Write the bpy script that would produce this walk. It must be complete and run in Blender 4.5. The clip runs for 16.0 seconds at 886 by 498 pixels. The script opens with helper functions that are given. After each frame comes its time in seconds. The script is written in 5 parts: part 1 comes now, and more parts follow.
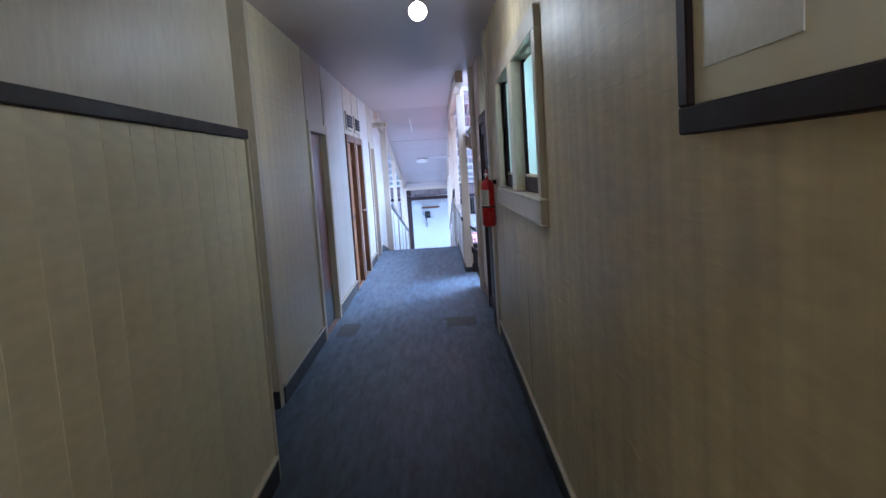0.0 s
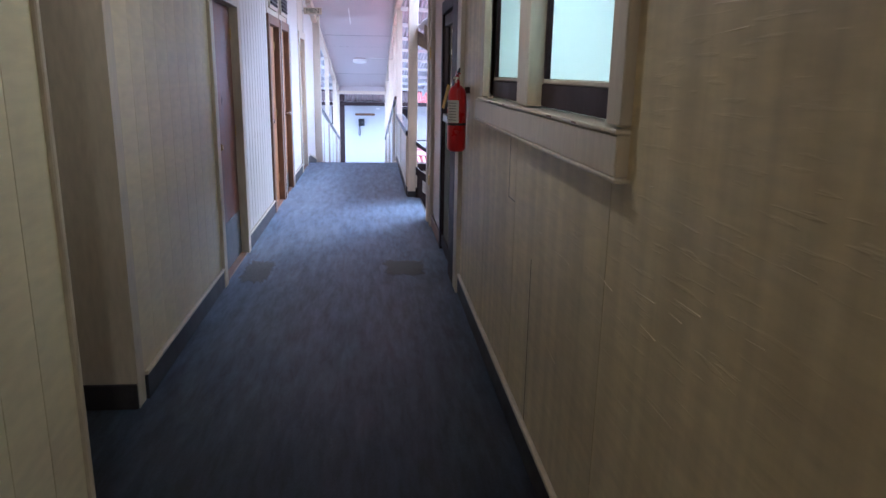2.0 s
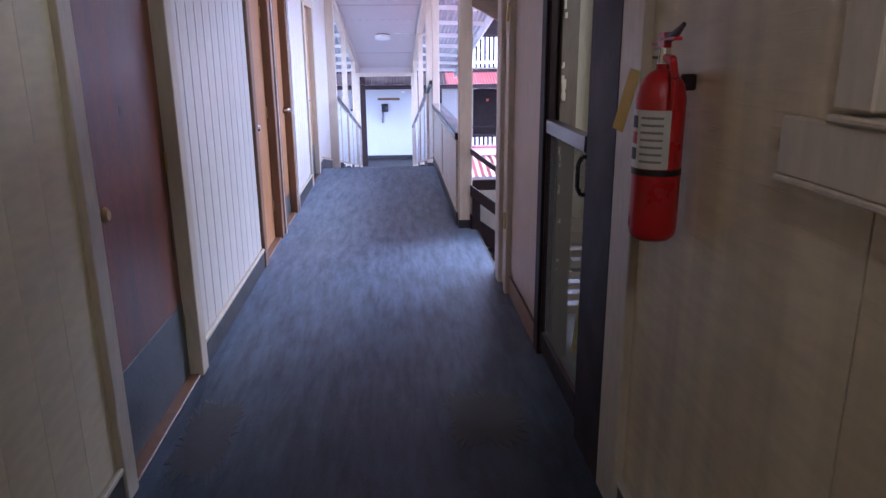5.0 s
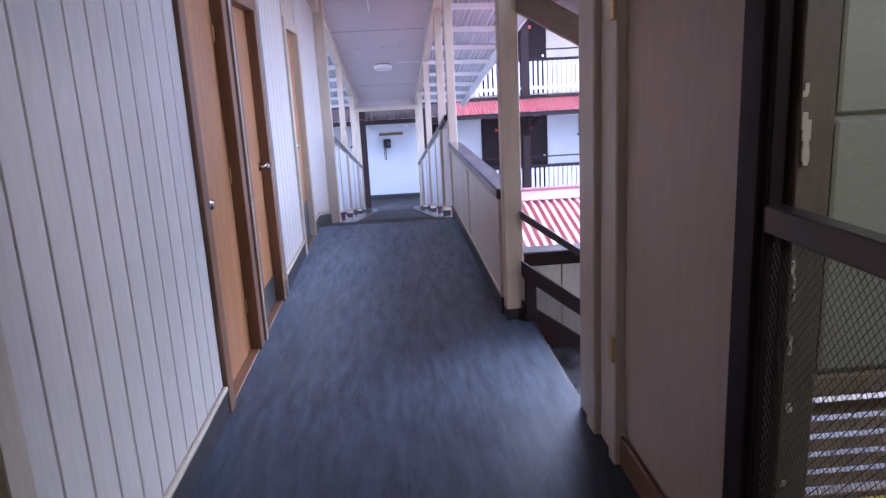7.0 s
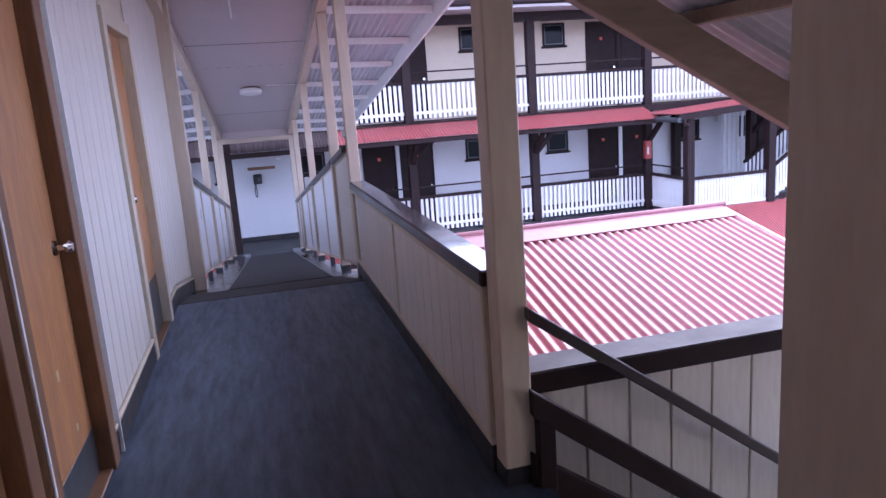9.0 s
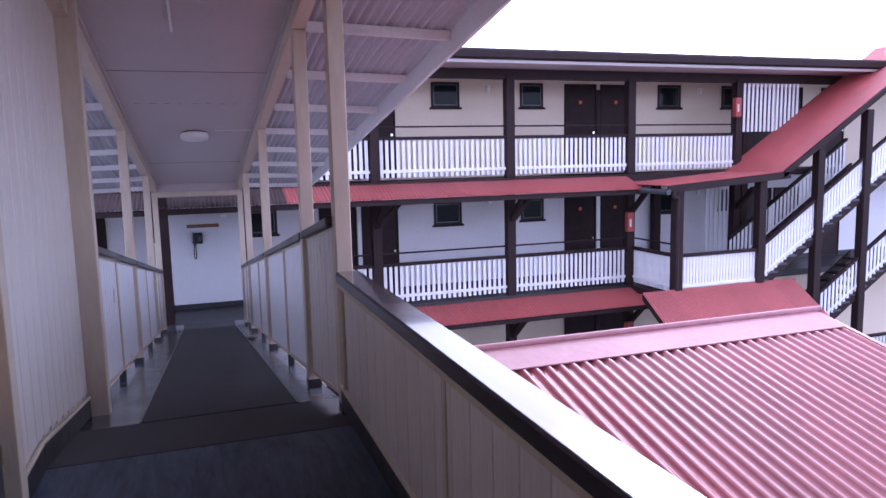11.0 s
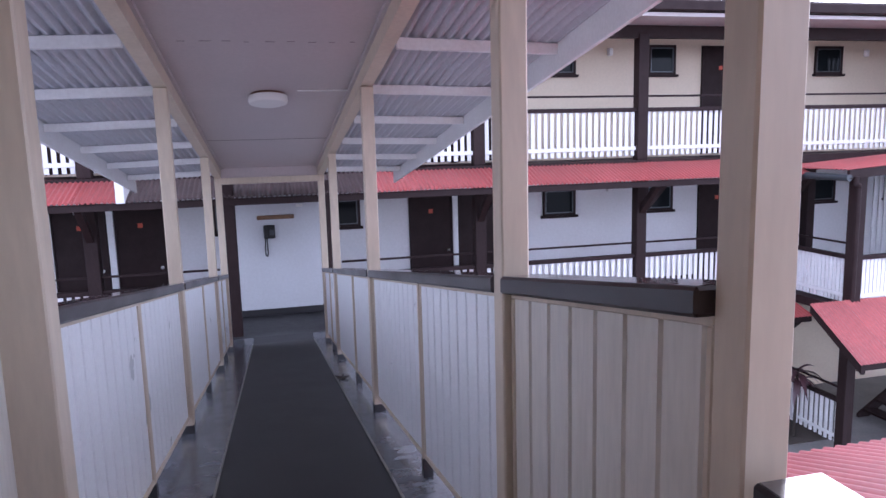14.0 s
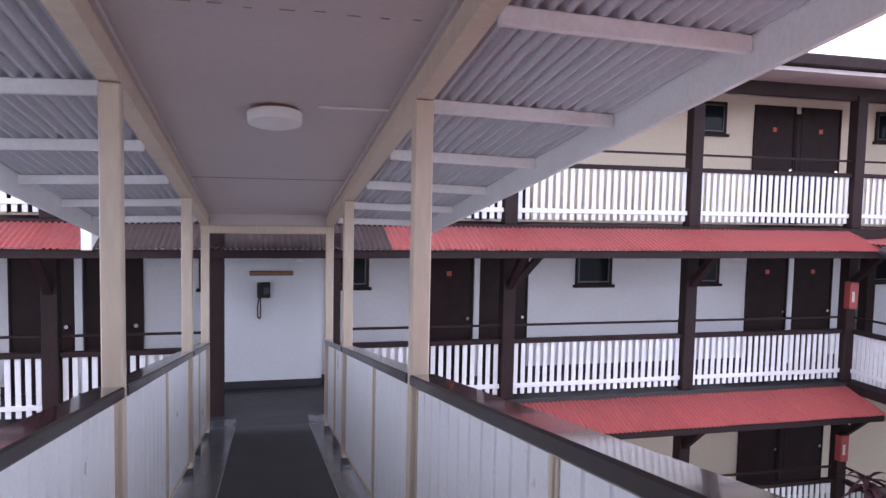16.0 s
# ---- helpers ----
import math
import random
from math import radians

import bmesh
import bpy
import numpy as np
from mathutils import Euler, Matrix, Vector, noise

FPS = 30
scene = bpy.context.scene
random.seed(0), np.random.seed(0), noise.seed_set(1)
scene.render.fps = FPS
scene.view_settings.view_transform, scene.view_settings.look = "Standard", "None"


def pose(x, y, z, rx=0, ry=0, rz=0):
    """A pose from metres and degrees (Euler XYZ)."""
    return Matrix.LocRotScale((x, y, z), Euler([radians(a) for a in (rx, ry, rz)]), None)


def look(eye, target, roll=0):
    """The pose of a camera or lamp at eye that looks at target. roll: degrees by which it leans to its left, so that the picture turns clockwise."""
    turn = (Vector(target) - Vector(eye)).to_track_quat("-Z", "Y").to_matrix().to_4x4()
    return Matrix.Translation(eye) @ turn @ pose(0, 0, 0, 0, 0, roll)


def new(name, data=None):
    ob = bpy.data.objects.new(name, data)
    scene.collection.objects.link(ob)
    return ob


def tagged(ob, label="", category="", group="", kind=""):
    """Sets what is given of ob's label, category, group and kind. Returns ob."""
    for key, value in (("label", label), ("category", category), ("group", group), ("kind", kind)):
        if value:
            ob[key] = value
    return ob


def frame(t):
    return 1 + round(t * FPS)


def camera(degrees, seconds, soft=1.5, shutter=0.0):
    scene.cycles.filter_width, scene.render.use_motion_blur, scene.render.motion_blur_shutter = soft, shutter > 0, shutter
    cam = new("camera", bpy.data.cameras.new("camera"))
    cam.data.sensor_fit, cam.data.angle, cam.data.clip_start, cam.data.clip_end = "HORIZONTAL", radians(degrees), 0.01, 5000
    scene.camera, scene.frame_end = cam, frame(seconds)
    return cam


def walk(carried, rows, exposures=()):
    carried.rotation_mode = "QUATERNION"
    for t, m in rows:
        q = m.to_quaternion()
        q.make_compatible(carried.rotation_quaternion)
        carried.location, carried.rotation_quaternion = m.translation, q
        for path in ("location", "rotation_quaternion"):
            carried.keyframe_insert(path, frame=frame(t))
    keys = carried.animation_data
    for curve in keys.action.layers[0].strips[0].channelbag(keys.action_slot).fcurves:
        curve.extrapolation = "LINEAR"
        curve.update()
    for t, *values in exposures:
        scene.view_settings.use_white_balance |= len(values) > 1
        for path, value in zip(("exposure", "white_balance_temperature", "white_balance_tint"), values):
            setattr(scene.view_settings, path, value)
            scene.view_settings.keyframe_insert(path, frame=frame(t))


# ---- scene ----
cam = camera(64.4, 16.0)
PATH = [
    (0, (-0.046, 0.462, 1.669), (-0.044, 2.448, 1.437), -3.8),
    (0.5, (-0.146, 0.799, 1.663), (-0.102, 2.778, 1.375), -2.8),
    (1, (-0.186, 1.217, 1.633), (-0.071, 3.182, 1.281), 0.1),
    (1.5, (-0.191, 1.695, 1.602), (-0.008, 3.641, 1.176), 0.8),
    (2, (-0.161, 2.174, 1.603), (0.038, 4.104, 1.119), 1.0),
    (2.5, (-0.206, 2.681, 1.604), (0.029, 4.588, 1.047), 0.0),
    (3, (-0.176, 3.227, 1.587), (0.058, 5.141, 1.058), 0.2),
    (3.2, (-0.174, 3.417, 1.595), (0.021, 5.332, 1.053), 0.1),
    (5.3, (-0.279, 5.401, 1.578), (-0.177, 7.324, 1.038), -0.7),
    (5.5, (-0.272, 5.589, 1.591), (-0.248, 7.522, 1.077), -0.7),
    (6, (-0.329, 6.074, 1.575), (-0.269, 8.009, 1.074), -0.8),
    (6.5, (-0.406, 6.521, 1.568), (-0.38, 8.46, 1.077), -2.9),
    (7, (-0.373, 7.011, 1.571), (-0.25, 8.952, 1.107), -3.0),
    (7.5, (-0.401, 7.426, 1.576), (0.222, 9.291, 1.209), -0.3),
    (8, (-0.42, 7.914, 1.518), (0.209, 9.777, 1.155), -3.1),
    (8.5, (-0.481, 8.485, 1.498), (-0.034, 10.391, 1.091), -3.9),
    (9, (-0.495, 9.008, 1.517), (-0.015, 10.905, 1.106), -4.1),
    (9.5, (-0.457, 9.557, 1.502), (0.072, 11.453, 1.147), -3.5),
    (9.7, (-0.489, 9.784, 1.47), (0.074, 11.675, 1.144), -3.3),
    (11.8, (-0.445, 12.041, 1.538), (0.211, 13.916, 1.309), -1.2),
    (12, (-0.465, 12.24, 1.516), (0.19, 14.118, 1.298), -1.1),
    (12.5, (-0.515, 12.761, 1.512), (0.18, 14.626, 1.305), 0.1),
    (13, (-0.509, 13.271, 1.509), (0.101, 15.158, 1.247), -0.4),
    (13.5, (-0.526, 13.771, 1.509), (0.101, 15.651, 1.236), -0.4),
    (13.9, (-0.499, 14.25, 1.464), (0.024, 16.159, 1.184), -1.2),
    (14, (-0.5, 14.355, 1.459), (-0.029, 16.276, 1.16), -1.5),
    (14.5, (-0.537, 14.843, 1.454), (-0.152, 16.772, 1.095), -0.2),
    (15, (-0.506, 15.334, 1.418), (0.036, 17.216, 1.015), 2.1),
    (15.5, (-0.503, 15.865, 1.437), (0.047, 17.772, 1.19), 2.7),
    (16, (-0.514, 16.379, 1.387), (-0.023, 18.313, 1.248), 1.2),
]
walk(cam, [(t, look(eye, goal, roll)) for t, eye, goal, roll in PATH],
     exposures=[(0, 2.35, 4350, 9), (1, 2.42, 4480, 12), (2, 2.55, 4680, 15), (3, 2.62, 4800, 19), (5.5, 2.2, 4820, 26), (6.5, 2.04, 4880, 26), (7, 1.86, 4920, 24),
                (8, 1.7, 5020, 23), (9, 1.15, 5150, 29), (9.5, 0.98, 5180, 33), (12, 0.58, 5400, 34), (13, 0.66, 5500, 33), (14, 0.98, 5550, 23),
                (14.5, 1.08, 5650, 21), (15, 1.05, 5800, 21), (16, 0.92, 6000, 21)])

# ---- light ----
world = bpy.data.worlds.new("overcast_sky")
scene.world = world
world.use_nodes = True
wn, wl = world.node_tree.nodes, world.node_tree.links
sky = wn.new("ShaderNodeTexSky")
sky.sky_type = "NISHITA"
sky.sun_disc = False
sky.sun_elevation, sky.sun_rotation = radians(36), radians(41)
sky.dust_density, sky.air_density = 3.0, 1.0
cloud = wn.new("ShaderNodeMix")
cloud.data_type = "RGBA"
cloud.inputs[0].default_value = 0.72
cloud.inputs[7].default_value = (9.0, 9.3, 10.2, 1)
wl.new(sky.outputs[0], cloud.inputs[6])
wl.new(cloud.outputs[2], wn["Background"].inputs["Color"])
wn["Background"].inputs["Strength"].default_value = 0.2

sun_data = bpy.data.lights.new("sun", "SUN")
sun_data.energy, sun_data.angle, sun_data.color = 1.5, radians(30), (1.0, 0.96, 0.9)
sun = new("sun", sun_data)
sun.rotation_mode = "QUATERNION"
sun.rotation_quaternion = Vector((-0.66, -0.755, -0.73)).to_track_quat("-Z", "Y")


def lamp_at(name, kind, loc, energy, colour, size):
    d = bpy.data.lights.new(name, kind)
    d.energy, d.color = energy, colour
    if kind == "POINT":
        d.shadow_soft_size = size
    else:
        d.size = size
    o = new(name, d)
    o.location = loc
    return o


lamp_at("bulb_light", "POINT", (-0.10, 4.9, 2.50), 2.5, (1.0, 0.84, 0.62), 0.06)
lamp_at("entry_light", "POINT", (0.42, -0.6, 2.35), 8.5, (1.0, 0.82, 0.55), 0.08)
lamp_at("office_tube_light", "AREA", (1.9, 4.8, 2.55), 6.5, (1.0, 1.0, 0.88), 1.0)
# added fill without a fixture, brightens the cabinet in the store room
lamp_at("store_fill_light", "AREA", (1.4, 7.7, 2.6), 5.5, (1.0, 0.97, 0.76), 0.4)


# ---- materials ----
def material(name, base, rough=0.6, metal=0.0, vary=0.15, scale=6.0, stretch=(1, 1, 1), bump=0.1, grain=60.0,
             tint=None, amount=0.4, random_tone=0.0, spec=0.5):
    m = bpy.data.materials.new(name)
    m.use_nodes = True
    n, l = m.node_tree.nodes, m.node_tree.links
    b = n["Principled BSDF"]
    b.inputs["Metallic"].default_value = metal
    b.inputs["Specular IOR Level"].default_value = spec
    co = n.new("ShaderNodeTexCoord")
    mp = n.new("ShaderNodeMapping")
    mp.inputs["Scale"].default_value = stretch
    l.new(co.outputs["Object"], mp.inputs["Vector"])
    big = n.new("ShaderNodeTexNoise")
    big.inputs["Scale"].default_value, big.inputs["Detail"].default_value = scale, 6
    fine = n.new("ShaderNodeTexNoise")
    fine.inputs["Scale"].default_value, fine.inputs["Detail"].default_value = grain, 3
    l.new(mp.outputs[0], big.inputs["Vector"])
    l.new(mp.outputs[0], fine.inputs["Vector"])
    ramp = n.new("ShaderNodeValToRGB")
    e = ramp.color_ramp.elements
    tone = tint or tuple(c * (1 - vary * 2) for c in base)
    mid = tuple(base[i] * (1 - amount) + tone[i] * amount for i in range(3))
    e[0].position, e[1].position = 0.3, 0.68
    e[0].color, e[1].color = (*mid, 1), (*base, 1)
    l.new(big.outputs["Fac"], ramp.inputs[0])
    mul = n.new("ShaderNodeMix")
    mul.data_type, mul.blend_type = "RGBA", "MULTIPLY"
    mul.inputs[0].default_value = 1.0
    gr = n.new("ShaderNodeMapRange")
    gr.inputs[1].default_value, gr.inputs[2].default_value = 0.3, 0.7
    gr.inputs[3].default_value, gr.inputs[4].default_value = 1 - vary, 1 + vary * 0.4
    l.new(fine.outputs["Fac"], gr.inputs[0])
    l.new(ramp.outputs[0], mul.inputs[6])
    l.new(gr.outputs[0], mul.inputs[7])
    out = mul.outputs[2]
    if random_tone:
        info = n.new("ShaderNodeObjectInfo")
        rr = n.new("ShaderNodeMapRange")
        rr.inputs[3].default_value, rr.inputs[4].default_value = 1 - random_tone, 1 + random_tone
        l.new(info.outputs["Random"], rr.inputs[0])
        m2 = n.new("ShaderNodeMix")
        m2.data_type, m2.blend_type = "RGBA", "MULTIPLY"
        m2.inputs[0].default_value = 1.0
        l.new(out, m2.inputs[6])
        l.new(rr.outputs[0], m2.inputs[7])
        out = m2.outputs[2]
    l.new(out, b.inputs["Base Color"])
    ro = n.new("ShaderNodeMapRange")
    ro.inputs[3].default_value, ro.inputs[4].default_value = max(rough - 0.12, 0.03), min(rough + 0.12, 1)
    l.new(big.outputs["Fac"], ro.inputs[0])
    l.new(ro.outputs[0], b.inputs["Roughness"])
    if bump:
        bp = n.new("ShaderNodeBump")
        bp.inputs["Strength"].default_value, bp.inputs["Distance"].default_value = bump, 0.004
        l.new(fine.outputs["Fac"], bp.inputs["Height"])
        l.new(bp.outputs[0], b.inputs["Normal"])
    b.name = "surface"
    return m


def streaks(m, scale, stretch, strength):
    """Raised paint ridges and flaked strips."""
    n, l = m.node_tree.nodes, m.node_tree.links
    b = n["surface"]
    co, mp, tx = n.new("ShaderNodeTexCoord"), n.new("ShaderNodeMapping"), n.new("ShaderNodeTexNoise")
    mp.inputs["Scale"].default_value = stretch
    tx.inputs["Scale"].default_value, tx.inputs["Detail"].default_value = scale, 2
    rp = n.new("ShaderNodeMapRange")
    rp.inputs[1].default_value, rp.inputs[2].default_value = 0.60, 0.68
    bp = n.new("ShaderNodeBump")
    bp.inputs["Strength"].default_value, bp.inputs["Distance"].default_value = strength, 0.006
    l.new(co.outputs["Object"], mp.inputs["Vector"])
    l.new(mp.outputs[0], tx.inputs["Vector"])
    l.new(tx.outputs["Fac"], rp.inputs[0])
    l.new(rp.outputs[0], bp.inputs["Height"])
    old = b.inputs["Normal"].links
    if old:
        l.new(old[0].from_socket, bp.inputs["Normal"])
    l.new(bp.outputs[0], b.inputs["Normal"])


def bands(m, scale, stretch, low):
    """Upright tone bands of old brushed paint."""
    n, l = m.node_tree.nodes, m.node_tree.links
    b = n["surface"]
    co, mp, tx = n.new("ShaderNodeTexCoord"), n.new("ShaderNodeMapping"), n.new("ShaderNodeTexNoise")
    mp.inputs["Scale"].default_value = stretch
    tx.inputs["Scale"].default_value, tx.inputs["Detail"].default_value = scale, 5
    rp, mx = n.new("ShaderNodeMapRange"), n.new("ShaderNodeMix")
    rp.inputs[1].default_value, rp.inputs[2].default_value = 0.35, 0.65
    rp.inputs[3].default_value, rp.inputs[4].default_value = low, 1.08
    mx.data_type, mx.blend_type = "RGBA", "MULTIPLY"
    mx.inputs[0].default_value = 1.0
    l.new(co.outputs["Object"], mp.inputs["Vector"])
    l.new(mp.outputs[0], tx.inputs["Vector"])
    l.new(tx.outputs["Fac"], rp.inputs[0])
    l.new(b.inputs["Base Color"].links[0].from_socket, mx.inputs[6])
    l.new(rp.outputs[0], mx.inputs[7])
    l.new(mx.outputs[2], b.inputs["Base Color"])


def plain(name, base, rough=0.5, metal=0.0, emit=0.0):
    m = bpy.data.materials.new(name)
    m.use_nodes = True
    b = m.node_tree.nodes["Principled BSDF"]
    b.inputs["Base Color"].default_value = (*base, 1)
    b.inputs["Roughness"].default_value, b.inputs["Metallic"].default_value = rough, metal
    if emit:
        b.inputs["Emission Color"].default_value = (*base, 1)
        b.inputs["Emission Strength"].default_value = emit
    return m


CREAM = material("cream_paint", (0.62, 0.55, 0.42), 0.45, vary=0.10, scale=3, grain=40, stretch=(1, 1, 0.25), tint=(0.42, 0.34, 0.22), amount=0.35, bump=0.15)
BOARD = material("white_board_paint", (0.72, 0.68, 0.62), 0.38, vary=0.08, scale=4, grain=50, stretch=(1, 1, 0.15), tint=(0.52, 0.46, 0.36), amount=0.3, random_tone=0.03)
SHEETWALL = material("aged_wall_sheet", (0.70, 0.595, 0.37), 0.5, vary=0.10, scale=2.2, grain=22, stretch=(1, 0.35, 1.6), tint=(0.46, 0.39, 0.27), amount=0.5, bump=0.05, random_tone=0.03)
streaks(SHEETWALL, 5.5, (1, 1.0, 12.0), 0.17)
bands(SHEETWALL, 2.4, (1, 4.0, 0.25), 0.88)

PARTWALL = material("pale_partition_sheet", (0.75, 0.66, 0.43), 0.45, vary=0.08, scale=2.2, grain=22, stretch=(1, 0.35, 1.6), tint=(0.60, 0.52, 0.36), amount=0.4, bump=0.05, random_tone=0.03)
bands(PARTWALL, 1.4, (1, 2.6, 0.15), 0.94)
TANWALL = material("tan_wall_paint", (0.56, 0.43, 0.32), 0.5, vary=0.08, scale=3, grain=30, stretch=(1, 1, 0.2), tint=(0.46, 0.34, 0.24), amount=0.5, bump=0.15)
# brown timber whose dark tone carries the shade under the stair canopy
SHADEWOOD = material("shaded_timber", (0.30, 0.22, 0.16), 0.55, vary=0.15, scale=4, grain=30, stretch=(0.3, 1, 1), tint=(0.2, 0.14, 0.1), amount=0.5, bump=0.15)
OLDJAMB = material("peeling_grey_brown_timber", (0.17, 0.13, 0.095), 0.6, vary=0.2, scale=5, grain=30, stretch=(1, 1, 0.3), tint=(0.10, 0.075, 0.055), amount=0.6, bump=0.2)
POST = material("sand_timber_paint", (0.66, 0.56, 0.44), 0.45, vary=0.08, scale=5, grain=30, stretch=(1, 1, 0.2), tint=(0.48, 0.38, 0.27), amount=0.35, bump=0.15)
CEIL = material("ceiling_paint", (0.57, 0.495, 0.49), 0.4, vary=0.05, scale=1.6, grain=30, tint=(0.42, 0.37, 0.37), amount=0.35, bump=0.08)
RIBBED = material("white_ribbed_sheet", (0.88, 0.89, 0.90), 0.32, vary=0.05, scale=3, grain=60, tint=(0.72, 0.72, 0.72), amount=0.3, bump=0.05)
WHITE = material("white_gloss_paint", (0.80, 0.80, 0.80), 0.35, vary=0.06, scale=5, grain=40, tint=(0.62, 0.6, 0.58), amount=0.3, bump=0.05)
CARPET = material("dark_blue_grey_carpet", (0.007, 0.0085, 0.013), 0.38, vary=0.35, scale=2.2, grain=150, stretch=(1.6, 0.4, 1), tint=(0.006, 0.007, 0.010), amount=0.6, bump=0.25, spec=0.22)
pile = CARPET.node_tree.nodes["surface"].inputs
pile["Sheen Weight"].default_value, pile["Sheen Roughness"].default_value, pile["Sheen Tint"].default_value = 0.8, 0.42, (0.56, 0.72, 1.0, 1)
cn, cl = CARPET.node_tree.nodes, CARPET.node_tree.links
wear_co, wear_mp, wear_tx, wear_mr = cn.new("ShaderNodeTexCoord"), cn.new("ShaderNodeMapping"), cn.new("ShaderNodeTexNoise"), cn.new("ShaderNodeMapRange")
wear_mp.inputs["Scale"].default_value = (10.0, 1.6, 1.0)
wear_tx.inputs["Scale"].default_value, wear_tx.inputs["Detail"].default_value = 1.6, 8
wear_tx.inputs["Roughness"].default_value = 0.75
wear_mr.inputs[1].default_value, wear_mr.inputs[2].default_value = 0.36, 0.68
wear_mr.inputs[3].default_value, wear_mr.inputs[4].default_value = 0.3, 1.0
cl.new(wear_co.outputs["Object"], wear_mp.inputs["Vector"])
cl.new(wear_mp.outputs[0], wear_tx.inputs["Vector"])
cl.new(wear_tx.outputs["Fac"], wear_mr.inputs[0])
cl.new(wear_mr.outputs[0], pile["Sheen Weight"])
MAT_STRIP = material("dark_runner_carpet", (0.016, 0.015, 0.017), 0.75, vary=0.3, scale=2.5, grain=260, bump=0.6)
MAT_STRIP.node_tree.nodes["surface"].inputs["Sheen Weight"].default_value = 0.08
BALD = material("bald_carpet_backing", (0.010, 0.011, 0.014), 0.65, vary=0.5, scale=22, grain=200, tint=(0.004, 0.004, 0.005), amount=0.8, bump=0.5, spec=0.3)
BALD.node_tree.nodes["surface"].inputs["Sheen Weight"].default_value = 0.3
VINYL = material("wet_grey_vinyl", (0.11, 0.115, 0.13), 0.22, vary=0.2, scale=5, grain=30, tint=(0.03, 0.032, 0.036), amount=0.9, bump=0.15)
SKIRT = material("dark_skirting_paint", (0.030, 0.028, 0.030), 0.5, vary=0.2, scale=8, bump=0.1)
BROWN = material("dark_brown_paint", (0.026, 0.015, 0.015), 0.55, vary=0.15, scale=6, grain=45, tint=(0.042, 0.027, 0.025), amount=0.4, bump=0.1, spec=0.16)
RAILBROWN = material("glossy_brown_rail", (0.026, 0.017, 0.018), 0.34, vary=0.15, scale=6, grain=35, stretch=(1, 0.3, 1), bump=0.12)
RAILBROWN.node_tree.nodes["surface"].inputs["Coat Weight"].default_value = 0.25
RAILBROWN.node_tree.nodes["surface"].inputs["Coat Roughness"].default_value = 0.07
WET = material("rain_wet_brown_paint", (0.030, 0.020, 0.022), 0.16, vary=0.15, scale=3, grain=20, stretch=(1, 0.3, 1), bump=0.05, spec=0.5)
WET.node_tree.nodes["surface"].inputs["Coat Weight"].default_value = 0.7
WET.node_tree.nodes["surface"].inputs["Coat IOR"].default_value = 1.5
WET.node_tree.nodes["surface"].inputs["Coat Roughness"].default_value = 0.05
# facade white again, darkened for the shade on the covered end wall
ENDSHADE = material("shaded_white_wall_paint", (0.62, 0.63, 0.65), 0.6, vary=0.05, scale=1.2, grain=20, tint=(0.54, 0.53, 0.53), amount=0.35, bump=0.08)
WOOD = material("stained_ply_door", (0.22, 0.064, 0.022), 0.32, vary=0.3, scale=2.0, grain=34, stretch=(4, 4, 0.7), tint=(0.07, 0.019, 0.008), amount=0.9, bump=0.08, spec=0.4)
# orange ply, base lightened for the daylight falling on the farther doors
WOODPALE = material("sunlit_ply_door", (0.54, 0.27, 0.105), 0.38, vary=0.24, scale=3.2, grain=34, stretch=(5, 5, 0.35), tint=(0.29, 0.12, 0.045), amount=0.65, bump=0.08)
JAMB = material("brown_timber_jamb", (0.24, 0.125, 0.06), 0.45, vary=0.2, scale=4, grain=40, stretch=(4, 4, 0.3), tint=(0.12, 0.06, 0.03), amount=0.6, bump=0.1)
KICK = material("scuffed_kick_plate", (0.10, 0.11, 0.12), 0.35, metal=0.5, vary=0.2, scale=6, grain=60, bump=0.1)
RED = material("red_roof_paint", (0.42, 0.085, 0.078), 0.42, vary=0.16, scale=1.3, grain=14, tint=(0.24, 0.055, 0.052), amount=0.7, bump=0.05, random_tone=0.06)
PINK = material("wet_red_roof_paint", (0.37, 0.092, 0.098), 0.38, vary=0.14, scale=1.6, grain=18, tint=(0.18, 0.038, 0.042), amount=0.6, bump=0.05, random_tone=0.08, spec=0.5)
PINK.node_tree.nodes["surface"].inputs["Coat Weight"].default_value = 0.12
PINK.node_tree.nodes["surface"].inputs["Coat Roughness"].default_value = 0.12
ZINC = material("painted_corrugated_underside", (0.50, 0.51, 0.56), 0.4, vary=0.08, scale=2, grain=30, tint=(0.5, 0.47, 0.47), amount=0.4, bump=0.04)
FACWHITE = material("white_facade_paint", (0.74, 0.73, 0.74), 0.6, vary=0.05, scale=1.2, grain=20, tint=(0.62, 0.59, 0.57), amount=0.35, bump=0.08)
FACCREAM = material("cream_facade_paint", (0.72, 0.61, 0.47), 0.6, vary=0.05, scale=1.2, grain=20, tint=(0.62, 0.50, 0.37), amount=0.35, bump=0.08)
CONCRETE = material("wet_concrete", (0.22, 0.21, 0.20), 0.5, vary=0.2, scale=1.5, grain=30, tint=(0.10, 0.1, 0.1), amount=0.7, bump=0.2)
STEEL = material("brushed_steel", (0.46, 0.45, 0.37), 0.42, metal=0.4, vary=0.1, scale=3, grain=30, stretch=(1, 1, 6), bump=0.05)
CHROME = plain("chrome", (0.75, 0.73, 0.70), 0.15, 1.0)
BRASS = plain("aged_brass", (0.55, 0.40, 0.18), 0.35, 1.0)
EXTRED = material("extinguisher_red_enamel", (0.45, 0.012, 0.012), 0.3, vary=0.08, scale=6, bump=0.0)
BLACK = plain("black_plastic", (0.012, 0.012, 0.013), 0.4)
